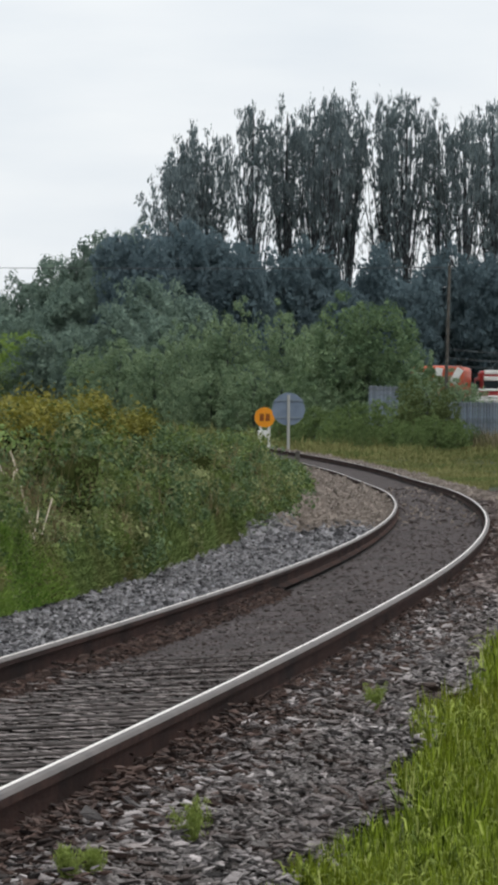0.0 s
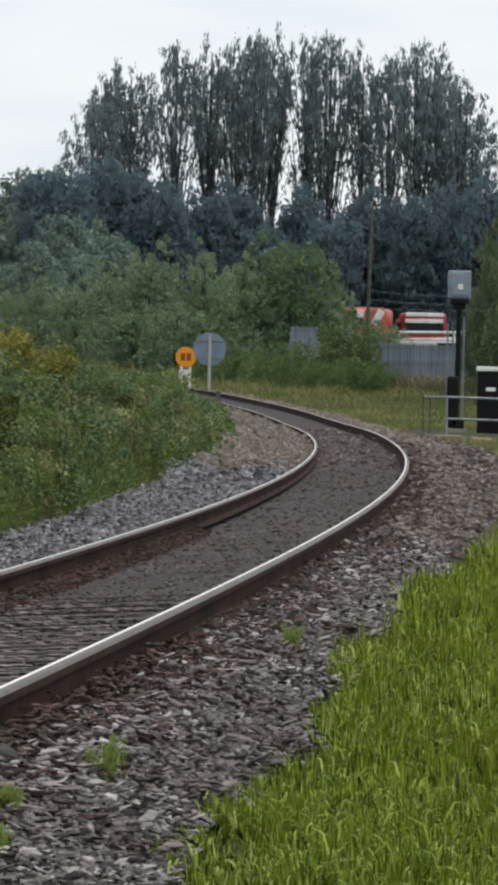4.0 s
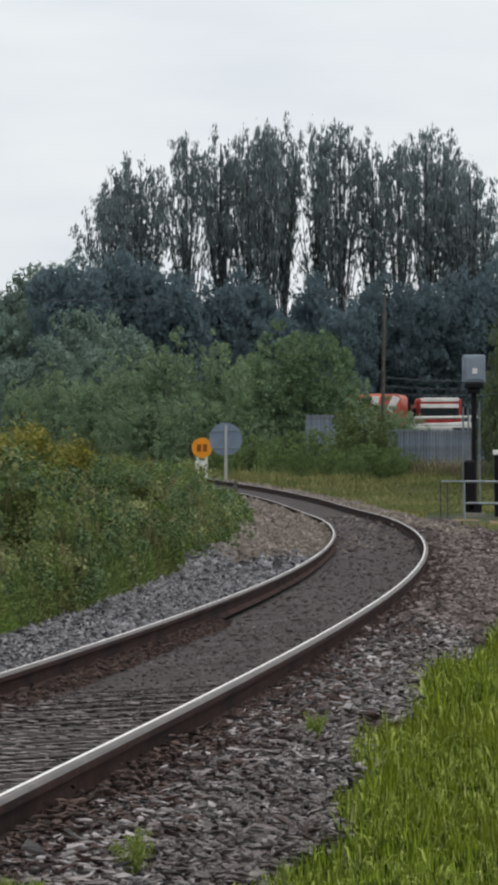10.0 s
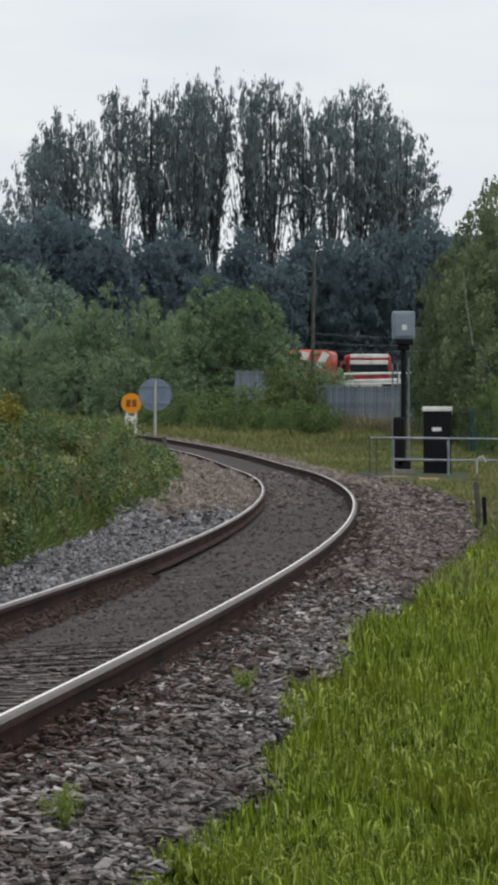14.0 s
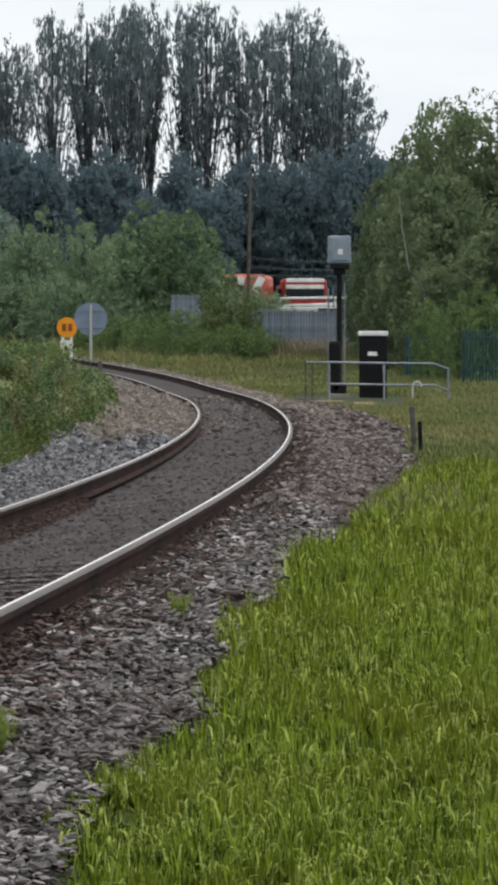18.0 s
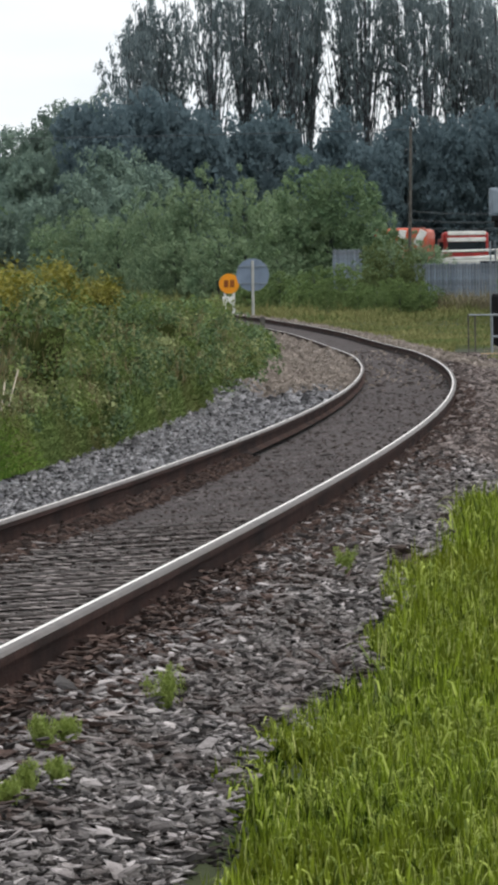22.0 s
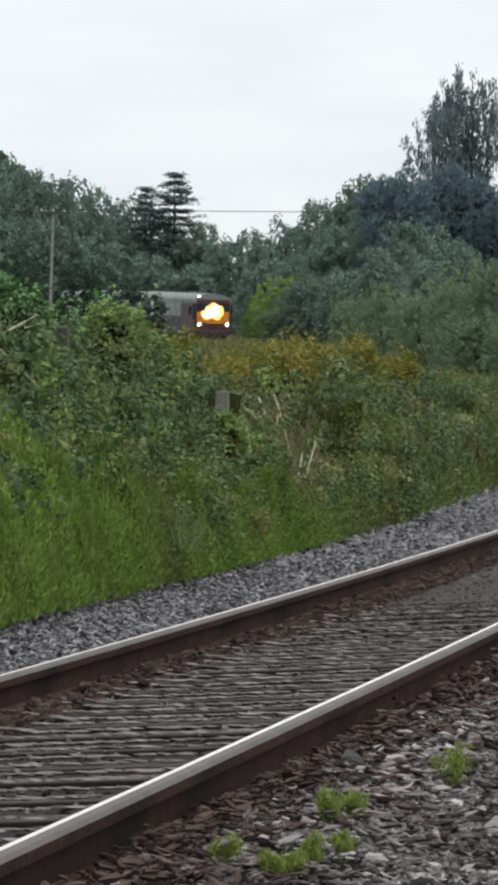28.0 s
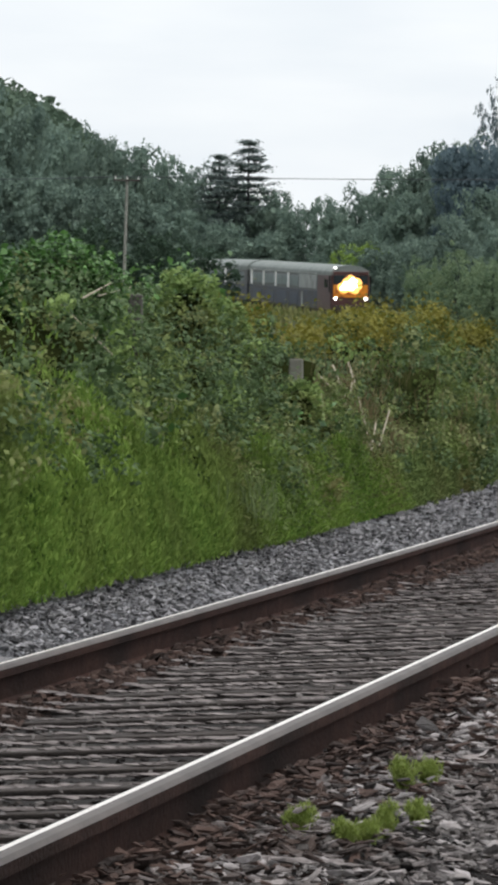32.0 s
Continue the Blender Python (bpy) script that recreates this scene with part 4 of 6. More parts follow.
    blades("bank_grass", on_line(s, lat + 0.02 - 0.12 * w, up - 0.1 * w), 0.05, 0.011, M["bank_grass"], "", "", 0.9, 38, hedge)
    leaf_band("bank_herb", 20, 36, 0.0, 0.62, 1500, 0.03, M["bank_olive"], "low green herbs on the bank", lambda s, w: np.clip((0.62 - w) * 2 * (0.3 + lattice(s * 1.2, w * 4, 27)), 0, 1), 0.04)
    # a dry patch of stalks
    n = 1500
    s, w = rng.normal(28.6, 1.2, n), rng.uniform(0.3, 0.85, n)
    lat, up = hedge_skin(s, w)
    blades("dry_stalk", on_line(s, lat + 0.1, up - 0.05), 0.2, 0.006, M["drystalk"], "", "", 0.7, 35, hedge, (REED_V, BLADE_F))
    n = 1500
    s, w = rng.uniform(31, 62, n), rng.uniform(0.25, 0.95, n)
    k = lattice(s * 0.5, w * 3, 71) > 0.58
    s, w = s[k], w[k]
    lat, up = hedge_skin(s, w)
    blades("dry_stalk", on_line(s, lat + 0.2, up - 0.05), 0.16, 0.008, M["drystalk"], "", "", 0.7, 39, hedge, (REED_V, BLADE_F))
    # dead stems and a concrete-grey tangle in the face, by bearing and elevation
    def at(b, v):
        y = 33.45 + (v + 150) / 140 * 1.2
        return Vector((across(b, y), y, EYE + v * y / 7000))
    for b0, v0, b1, v1, r in ((-424, 0, -404, -60, 0.009), (-404, -60, -384, -152, 0.008), (-348, -88, -366, -152, 0.007), (-480, -22, -440, -62, 0.009), (-440, -62, -405, -104, 0.011), (-450, -10, -425, -70, 0.009),
                              (-395, -100, -380, -155, 0.008), (-470, -60, -462, -120, 0.01), (-440, -100, -432, -150, 0.008), (-415, -40, -425, -95, 0.008), (-372, -110, -380, -160, 0.009)):
        part("dead_stem", tube(at(b0, v0), at(b1, v1), r, r * 0.8, 6), M["dead"], hedge, "bare dead stem")
    for s0, w0, s1, w1, r in ((18.2, 0.86, 19.4, 0.95, 0.007), (18.6, 0.9, 18.7, 0.7, 0.006), (19.0, 0.9, 20.4, 1.0, 0.006)):
        la, ua = hedge_skin(np.array(s0), np.array(w0))
        lb, ub = hedge_skin(np.array(s1), np.array(w1))
        part("dead_stem", tube(on_line(s0, la + 0.3, ua), on_line(s1, lb + 0.3, ub), r, r * 0.6, 6), M["dead"], hedge, "bare dead stem")
    n = 420
    y = rng.normal(27.2, 0.5, n)
    b = rng.normal(-628, 46, n)
    s = np.interp(y, line_y, arc)
    x = b * y / 7000
    blades("plume_grass", np.stack([x, y, -0.02 + rng.uniform(0, 0.22, n)], -1), 0.14, 0.008, M["plume"], "", "", 0.6, 37, hedge)


grow_hedge()


def mound(name, b, v0, v1, y, half_b, mat, size, n, seed, label, core=True):
    """A leafy bush by bearing, elevations of its foot and top, and distance."""
    rng = np.random.default_rng(seed)
    rx, rz = half_b * y / 7000, (v1 - v0) * y / 14000
    t = thing(name, pose(across(b, y), y, EYE + (v0 + v1) / 2 * y / 7000), label, "bush")
    d = rng.normal(0, 1, (n, 3))
    d /= np.linalg.norm(d, axis=1)[:, None]
    lump = 0.72 + 0.28 * lattice(d[:, 0] * 3.2 + seed, d[:, 2] * 3.2 + d[:, 1] * 2, seed) + 0.22 * lattice(d[:, 0] * 8 + seed, d[:, 2] * 8 + d[:, 1] * 5, seed + 1)
    p = d * np.array([rx, rx, rz]) * (lump * rng.uniform(0.75, 1.06, n))[:, None]
    hole = lattice(d[:, 0] * 6 + 5, d[:, 2] * 6 + d[:, 1] * 3, seed + 2)
    p = p[hole > rng.uniform(0.1, 0.55, n)]
    part("leaves", scatter("leaves", LEAF_V, LEAF_F, p, turns(len(p), rng, 1.2) * (size * rng.lognormal(0, 0.3, len(p)))[:, None, None]), mat, t)
    # dark ball behind the leaves, coloured as the bush's inner shade
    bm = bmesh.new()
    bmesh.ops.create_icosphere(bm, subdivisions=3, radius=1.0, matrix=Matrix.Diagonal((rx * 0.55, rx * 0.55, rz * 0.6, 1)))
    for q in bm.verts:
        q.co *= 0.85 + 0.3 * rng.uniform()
    part("inner_growth", bm, M["core"], t, "dark core coloured as the shade inside the bush")
    part("stem", tube((0, 0, -rz * 0.6), (0.02, 0.1, -rz - 0.6), 0.04, 0.06, 8), M["bark"], t)


mound("ivy_bush", -945, 0, 212, 26.6, 118, M["ivy"], 0.04, 9000, 201, "tall glossy dark ivy bush on the hedge")
mound("ivy_bush", -1120, 0, 205, 25.4, 120, M["ivy"], 0.04, 8000, 202, "tall glossy dark ivy bush on the hedge")
mound("hedge_shrub", -708, -40, 160, 29.0, 66, M["bramble"], 0.036, 6500, 203, "olive-green shrub standing out of the hedge")
mound("hedge_shrub", -650, -50, 112, 30.0, 52, M["bramble"], 0.036, 4500, 204, "olive-green shrub standing out of the hedge")

mound("hedge_shrub", -512, -140, -38, 31.2, 44, M["bramble"], 0.036, 2600, 205, "leafy bramble in front of the concrete post")


# ---------------------------------------------------------------- trees
def limbs(rng, height, trunk_r, n, low, spread, steep):
    """A tapered trunk with limbs; returns the bmesh and the limbs' ends."""
    bm = bmesh.new()
    knots = [Vector((rng.normal(0, 0.012) * height * i, rng.normal(0, 0.012) * height * i, height * 0.9 * i / 5)) for i in range(6)]
    for i in range(5):
        add_tube(bm, knots[i], knots[i + 1], trunk_r * (1 - i * 0.17), trunk_r * (1 - (i + 1) * 0.17), 7, False)
    ends = []
    for i in range(n):
        t = low + (0.92 - low) * (i + rng.uniform(0, 1)) / n
        a = rng.uniform(0, 2 * math.pi)
        start = knots[0].lerp(knots[5], t)
        reach = spread * height * (1.05 - t) * rng.uniform(0.7, 1.2)
        end = start + Vector((math.cos(a) * reach, math.sin(a) * reach, reach * steep))
        add_tube(bm, start, end, trunk_r * 0.35 * (1.1 - t), trunk_r * 0.08, 5, False)
        ends.append((start, end))
    return bm, ends


STROKE_V = np.array([(0, 0, -0.45), (0.14, 0.05, 0.05), (0, 0, 0.6), (-0.14, 0.05, 0.05)])


def stroke_cloud(name, pos, rng, size):
    """Upright tufts of leaves."""
    n = len(pos)
    return scatter(name, STROKE_V, CARD_F, pos, turns(n, rng, 0.4) * (size * rng.lognormal(0, 0.35, n))[:, None, None])


def leaf_cloud(name, pos, rng, size, tilt=1.4):
    n = len(pos)
    return scatter(name, CARD_V, CARD_F, pos, turns(n, rng, tilt) * (size * rng.lognormal(0, 0.35, n))[:, None, None])


def broadleaf(name, height, width, mat, label, category, seed, leaves=6000, size=0.38, low=0.12, lobes=16, soft=1.0):
    rng = np.random.default_rng(seed)
    root = thing(name, Matrix(), label, category)
    bm, ends = limbs(rng, height, height * 0.022, 12, 0.2, 0.35, 0.8)
    part("trunk", bm, M["bark"], root, "grey-brown trunk and limbs")
    centres, clumps = [], 26
    for i in range(lobes):
        t = (i + rng.uniform(0, 1)) / lobes
        z = height * (low + (0.86 - low) * t)
        prof = math.sin(math.pi * (0.25 + 0.6 * t)) ** 0.7
        a = i * 2.4 + rng.uniform(-0.5, 0.5)
        r = width * 0.5 * prof * rng.uniform(0.3, 0.68)
        d = rng.normal(0, 1, (clumps, 3))
        d /= np.linalg.norm(d, axis=1)[:, None]
        rad = width * rng.uniform(0.19, 0.3)
        bump = 0.72 + 0.4 * lattice(d[:, 0] * 3 + i * 7, d[:, 2] * 3 + d[:, 1] * 2, seed)
        centres.append(np.array([math.cos(a) * r, math.sin(a) * r, z]) + d * np.array([1, 1, 0.85]) * (rad * bump)[:, None])
    centres = np.concatenate(centres)
    centres = centres[rng.uniform(0, 1, len(centres)) < 0.9]
    pos, d = sprays(centres, soft * width * rng.uniform(0.03, 0.066, len(centres)), max(6, leaves // len(centres)), rng, 0.4)
    pos[:, 2] = np.maximum(pos[:, 2], 0.15)
    m = facing(d, rng, 0.5) * (size * rng.lognormal(0, 0.35, len(pos)))[:, None, None]
    part("crown", scatter("crown", CARD_V, CARD_F, pos, m), mat, root, "uneven leafy crown")
    return root


def poplar(name, height, width, seed, low=0.22):
    """A trunk that splits into many steep leaders, each feathered with upright tufts up to a thin tip."""
    rng = np.random.default_rng(seed)
    root = thing(name, Matrix(), "tall dark upright poplar in a row", "tree", "row of poplars")
    bm = bmesh.new()
    add_tube(bm, (0, 0, 0), (0, 0, height * 0.5), 0.36, 0.22, 8, False)
    add_tube(bm, (0, 0, height * 0.5), (0.1, 0, height * 0.93), 0.22, 0.04, 8, False)
    part("trunk", bm, M["bark"], root, "dark straight trunk")
    twigs, pos = bmesh.new(), []
    n = 26
    for i in range(n):
        a = i * 2.4 + rng.uniform(-0.4, 0.4)
        r = width * 0.5 * math.sqrt((i + 0.4) / n) * rng.uniform(0.85, 1.1)
        z0 = height * rng.uniform(low * 0.7, low + 0.3)
        z1 = height * (1.0 - 0.2 * (r / (width * 0.5)) ** 2 - rng.uniform(0, 0.06)) if i % 4 else height * rng.uniform(0.55, 0.8)
        t = np.linspace(0, 1, 6)
        way = np.stack([math.cos(a) * r * t ** 0.8, math.sin(a) * r * t ** 0.8, z0 + (z1 - z0) * t], -1) + rng.normal(0, 0.12, (6, 3)) * t[:, None]
        for j in range(5):
            add_tube(twigs, way[j], way[j + 1], 0.1 - 0.018 * j, 0.08 - 0.018 * j, 4, False)
        # side shoots in tufts, looser and fewer low down
        m = int(22 * (z1 - z0) / (0.6 * height))
        u = rng.uniform(0.08, 1.0, m) ** 0.75
        c = np.stack([np.interp(u, t, way[:, q]) for q in range(3)], -1)
        side = rng.normal(0, 1, (m, 3)) * np.array([0.5, 0.5, 0.3]) * (1.15 - 0.75 * u)[:, None]
        k = np.maximum(2, np.interp(u, [0.1, 0.4, 0.7, 1.0], [2, 6, 12, 15])).astype(int)
        cc = np.repeat(c + side, k, 0)
        pos.append(cc + rng.normal(0, 1, cc.shape) * np.array([0.18, 0.18, 0.3]))
    tagged(part("branchwork", twigs, M["bark"], root), "steep dark branches", kind="stuff")
    part("crown", stroke_cloud("crown", np.concatenate(pos), rng, 0.42), M["poplar"], root, "dark grey-green upright foliage")
    return root


def fir(name, height, width, seed):
    rng = np.random.default_rng(seed)
    root = thing(name, Matrix(), "tall dark conifer with layered branches", "tree")
    bm = bmesh.new()
    add_tube(bm, (0, 0, 0), (0, 0, height), 0.3, 0.04, 7, False)
    pos = []
    for i in range(19):
        t = 0.2 + 0.79 * (i + rng.uniform(-0.2, 0.2)) / 18
        z = height * t
        for j in range(int(rng.integers(6, 9))):
            a = rng.uniform(0, 6.28)
            reach = width * 0.5 * (np.interp(t, [0.2, 0.45, 0.75, 0.92, 1.0], [0.95, 1.05, 0.85, 0.55, 0.14])) * rng.uniform(0.5, 1.15)
            end = np.array([math.cos(a) * reach, math.sin(a) * reach, z + reach * rng.uniform(-0.05, 0.25) + rng.normal(0, 0.25)])
            add_tube(bm, (0, 0, z), end, 0.06, 0.02, 4, False)
            u = rng.uniform(0.1, 1.05, 90)
            pos.append(np.array([0, 0, z]) + (end - np.array([0, 0, z])) * np.stack([u, u, u ** 1.6], -1) + rng.normal(0, 1, (90, 3)) * np.array([0.34, 0.34, 0.15]))
    part("trunk", bm, M["bark"], root, "straight trunk")
    part("crown", leaf_cloud("crown", np.concatenate(pos), rng, 0.3, 0.8), M["conifer"], root, "layered needle foliage")
    return root


def plant(proto, spots, group=""):
    """Sets the first of a kind and copies it to the other spots."""
    if group:
        tagged(proto, group=group)
    for m in spots[1:]:
        copy_thing(proto, m)
    proto.matrix_world = spots[0]


def build_poplars():
    kinds = [poplar("poplar", 29.0, 6.2, 51), poplar("poplar", 29.0, 5.6, 52, 0.25), poplar("poplar", 29.0, 6.6, 53, 0.2)]
    row = [(-142, 500, 1.0), (-112, 552, 1.0), (-78, 556, 1.05), (2, 600, 0.9), (62, 598, 1.0), (112, 612, 0.95), (142, 620, 0.9), (172, 618, 0.9), (238, 616, 0.95), (274, 622, 1.0),
           (332, 592, 0.9), (380, 588, 1.0), (428, 612, 1.0), (466, 590, 1.05), (504, 548, 1.1), (528, 480, 1.2)]
    spots = [[], [], []]
    for i, (b, top, wide) in enumerate(row):
        y = 372 + (i * 37 % 11)
        x = across(b, y)
        base = float(ground_at(np.array(x), np.array(y))) - 0.2
        tall = (EYE + (top + 8) * y / 7000 - base) / 27.5
        spots[i % 3].append(pose(x, y, base, 0, 0, 130 + i * 67) @ Matrix.Diagonal((wide, wide, tall, 1)))
    for k, s in zip(kinds, spots):
        plant(k, s)


def tree_to(b, top, y, width_b, proto_h, proto_w, turn=0.0):
    """Pose for a tree on a bearing whose crown tops out at the given elevation."""
    x = across(b, y)
    base = float(ground_at(np.array(x), np.array(y))) - 0.2
    k = width_b * y / 7000 / proto_w
    return pose(x, y, base, 0, 0, turn) @ Matrix.Diagonal((k, k, (EYE + top * y / 7000 - base) / proto_h, 1))


def build_woods():
    # dusky growth under the poplars
    dusk = [broadleaf("dusky_tree", 14, 11, M["dusky"], "dusky tree in the shade under the poplars", "tree", 61, 15000, 0.5, 0.03, 24, 1.9),
            broadleaf("dusky_tree", 14, 11, M["dusky"], "dusky tree in the shade under the poplars", "tree", 62, 15000, 0.5, 0.03, 24, 1.9)]
    rows = [(-210, 372, 150), (-130, 380, 150), (-70, 372, 140), (-10, 345, 130), (50, 338, 130), (110, 352, 120), (165, 288, 110), (225, 345, 120), (285, 300, 110), (340, 345, 120), (395, 330, 110), (440, 330, 120),
            (500, 355, 120), (560, 362, 130), (620, 350, 130)]
    spots = [[], []]
    for i, (b, top, wb) in enumerate(rows):
        spots[i % 2].append(tree_to(b, top, 352 + i * 5 % 13, wb, 13.4, 11, i * 50))
    for k, s in zip(dusk, spots):
        plant(k, s, "dark trees under the poplars")
    # broadleaf wood left of the poplars, out to the gap
    wood = [broadleaf("broadleaf_tree", 13, 11, M["broad"], "dense green broadleaf tree at the wood's edge", "tree", 71, 17000, 0.36, 0.03, 22, 1.5),
            broadleaf("broadleaf_tree", 13, 10, M["broad"], "dense green broadleaf tree at the wood's edge", "tree", 72, 17000, 0.36, 0.03, 24, 1.5),
            broadleaf("broadleaf_tree", 13, 12, M["broad"], "dense green broadleaf tree at the wood's edge", "tree", 73, 17000, 0.36, 0.03, 20, 1.5)]
    rows = [(-215, 384, 372, 130), (-285, 372, 368, 130), (-345, 335, 376, 120), (-405, 296, 385, 110), (-455, 280, 400, 110), (-510, 270, 420, 110), (-250, 330, 358, 120), (-320, 290, 352, 120), (-180, 300, 345, 130),
            (-380, 240, 362, 110), (-440, 230, 375, 120), (-110, 270, 340, 130), (-160, 235, 318, 110), (-235, 250, 330, 120), (-300, 215, 335, 110), (-370, 200, 345, 100),
            (-560, 290, 430, 120), (-620, 305, 440, 120), (-690, 330, 445, 130), (-745, 345, 450, 120), (-800, 372, 455, 140), (-870, 390, 455, 140), (-930, 400, 460, 140), (-1000, 440, 470, 150), (-1080, 455, 470, 160),
            (-580, 220, 385, 130), (-660, 240, 390, 130), (-740, 265, 392, 130), (-820, 290, 388, 150), (-900, 300, 385, 150), (-980, 320, 385, 150), (-1060, 330, 385, 160)]
    spots = [[], [], []]
    for i, (b, top, y, wb) in enumerate(rows):
        spots[i % 3].append(tree_to(b, top, y, wb, 12.6, 11, i * 77))
    for k, s in zip(wood, spots):
        plant(k, s, "wood beyond the line")
    # bushes in front of the poplars
    bush = [broadleaf("bush", 8, 8, M["bright"], "rounded fresh green bush behind the bend", "bush", 81, 14000, 0.2, 0.02, 22),
            broadleaf("bush", 8, 8, M["bright"], "rounded fresh green bush behind the bend", "bush", 82, 14000, 0.2, 0.02, 24)]
    rows = [(150, 200, 224, 130), (-40, 240, 238, 150), (60, 235, 242, 130), (-110, 205, 246, 120), (120, 215, 236, 110), (-170, 180, 258, 120), (10, 150, 228, 140), (120, 110, 222, 120), (280, 190, 232, 110), (-70, 140, 236, 130),
            (312, 118, 222, 130), (375, 118, 222, 110), (342, 128, 224, 150), (300, 122, 230, 90), (-230, 190, 275, 110), (-290, 170, 300, 100), (-150, 130, 262, 110), (-420, 150, 350, 90), (245, 92, 219, 100), (310, 92, 216, 100)]
    spots = [[], []]
    for i, (b, top, y, wb) in enumerate(rows):
        spots[i % 2].append(tree_to(b, top, y, wb, 7.7, 8, i * 91))
    for k, s in zip(bush, spots):
        plant(k, s, "bushes beyond the bend")
    sallow = broadleaf("round_bush", 8, 9, M["roundleaf"], "large rounded dark green bush behind the bend", "bush", 84, 18000, 0.2, 0.02, 26)
    plant(sallow, [tree_to(206, 257, 225, 270, 7.7, 9)])
    scrub = broadleaf("scrub_bush", 8, 8, M["roughleaf"], "light green scrub on the bank beside the bend", "bush", 83, 7000, 0.24, 0.02, 16)
    rows = [(118, 74, 213, 70), (150, 60, 207, 55), (175, 82, 214, 70), (205, 62, 208, 50), (228, 86, 215, 75), (255, 58, 206, 50), (285, 76, 212, 65), (315, 60, 207, 55), (340, 84, 212, 60), (92, 62, 215, 50), (366, 52, 207, 45), (395, 44, 206, 40), (60, 60, 220, 60), (200, 46, 201, 35), (300, 44, 202, 35), (330, 60, 204, 60), (366, 54, 203, 50), (288, 54, 203, 50), (722, 112, 158, 70), (668, 100, 160, 60), (772, 132, 160, 80), (690, 84, 157, 46), (850, 120, 160, 80)]
    plant(scrub, [tree_to(b, top, y, wb * 1.3, 7.7, 8, i * 47) for i, (b, top, y, wb) in enumerate(rows)], "scrub beside the bend")
    lime = broadleaf("lime_green_bush", 8, 8, M["lime"], "pale lime-green bush beside the far line", "bush", 85, 12000, 0.2, 0.02, 20)
    plant(lime, [tree_to(-398, 203, 352, 130, 7.7, 8), tree_to(-452, 165, 372, 60, 7.7, 8, 70)], "lime-green bushes")
    shade = broadleaf("shady_bush", 10, 9, M["shadeleaf"], "dark bush overhanging the far line", "bush", 86, 15000, 0.24, 0.02, 24)
    plant(shade, [tree_to(-690, 190, 262, 165, 9.6, 9), tree_to(-770, 215, 270, 150, 9.6, 9, 60), tree_to(-880, 230, 268, 150, 9.6, 9, 160)], "dark bushes by the far line")
    olive = broadleaf("olive_bush", 7, 8, M["olive"], "dark olive bush between the lengths of yard fence", "bush", 87, 9000, 0.2, 0.02, 20)
    plant(olive, [tree_to(311, 124, 209, 135, 6.7, 8), tree_to(352, 92, 208, 60, 6.7, 8, 70)], "olive bushes by the yard fence")
    # trees behind the signal
    ash = [broadleaf("ash_tree", 12, 9, M["rightleaf"], "olive-green ash tree behind the signal", "tree", 91, 18000, 0.25, 0.03, 30, 1.4),
           broadleaf("ash_tree", 12, 9, M["rightleaf"], "olive-green ash tree behind the signal", "tree", 92, 18000, 0.25, 0.03, 28, 1.4)]
    rows = [(672, 428, 186, 170), (735, 452, 190, 230), (820, 440, 186, 230), (588, 330, 200, 120), (900, 420, 188, 230), (690, 340, 178, 230), (625, 250, 182, 150), (790, 235, 168, 200), (870, 255, 168, 180), (562, 190, 202, 110), (690, 165, 170, 170), (605, 135, 188, 120)]
    spots = [[], []]
    for i, (b, top, y, wb) in enumerate(rows):
        spots[i % 2].append(tree_to(b, top, y, wb, 11.6, 9, i * 83))
    for k, s in zip(ash, spots):
        plant(k, s, "trees behind the signal")
    f = fir("conifer", 22, 7, 95)
    plant(f, [tree_to(-604, 388, 432, 130, 22.3, 7.0), tree_to(-656, 362, 436, 110, 22.3, 7.0, 40)], "conifers on the skyline")


build_poplars()
build_woods()


def build_hill():
    """A wooded hill far to the left, its trees too many to count."""
    rng = np.random.default_rng(97)
    n = 70000
    x, y = rng.uniform(-260, -55, n), rng.uniform(640, 900, n)
    top = np.interp(x / y * 7000, [-2200, -1100, -1020, -960, -908, -850, -766, -690], [52.4, 52.4, 50.6, 48, 43.2, 38, 31, 14])
    back = np.clip((y - 640) / 140, 0, 1)
    z = 8 + (top - 8) * np.sin(back * math.pi / 2) + (lattice(x * 0.16, y * 0.16, 9) - 0.3) * 7
    pos = np.stack([x, y, z + rng.uniform(-1.2, 1.0, n)], -1)
    part("hill_wood", leaf_cloud("hill_wood", pos, rng, 1.5), M["hillwood"])
    tagged(bpy.data.objects["hill_wood"], "distant hillside covered in green trees", "wood", kind="stuff")
    gx, gy = np.meshgrid(np.linspace(-300, -50, 30), np.linspace(630, 1000, 20), indexing="ij")
    top = np.interp(gx / gy * 7000, [-2200, -1100, -1020, -960, -908, -850, -766, -690], [52.4, 52.4, 50.6, 48, 43.2, 38, 31, 14])
    gz = 5 + (top - 8) * np.sin(np.clip((gy - 640) / 140, 0, 1) * math.pi / 2)
    idx = np.arange(gx.size).reshape(gx.shape)
    f = np.stack([idx[:-1, :-1], idx[1:, :-1], idx[1:, 1:], idx[:-1, 1:]], -1).reshape(-1, 4)
    ob = part("hill", raw_mesh("hill", np.stack([gx, gy, gz], -1).reshape(-1, 3), f), M["hillwood"], None, "", True)
    tagged(ob, "green hillside beyond the railway", "hill", kind="structure")


build_hill()


# ---------------------------------------------------------------- trackside things
def disc(radius, thick, seg=40):
    bm = bmesh.new()
    bmesh.ops.create_cone(bm, cap_ends=True, segments=seg, radius1=radius, radius2=radius, depth=thick, matrix=pose(0, 0, 0, 90, 0, 0))
    return bm


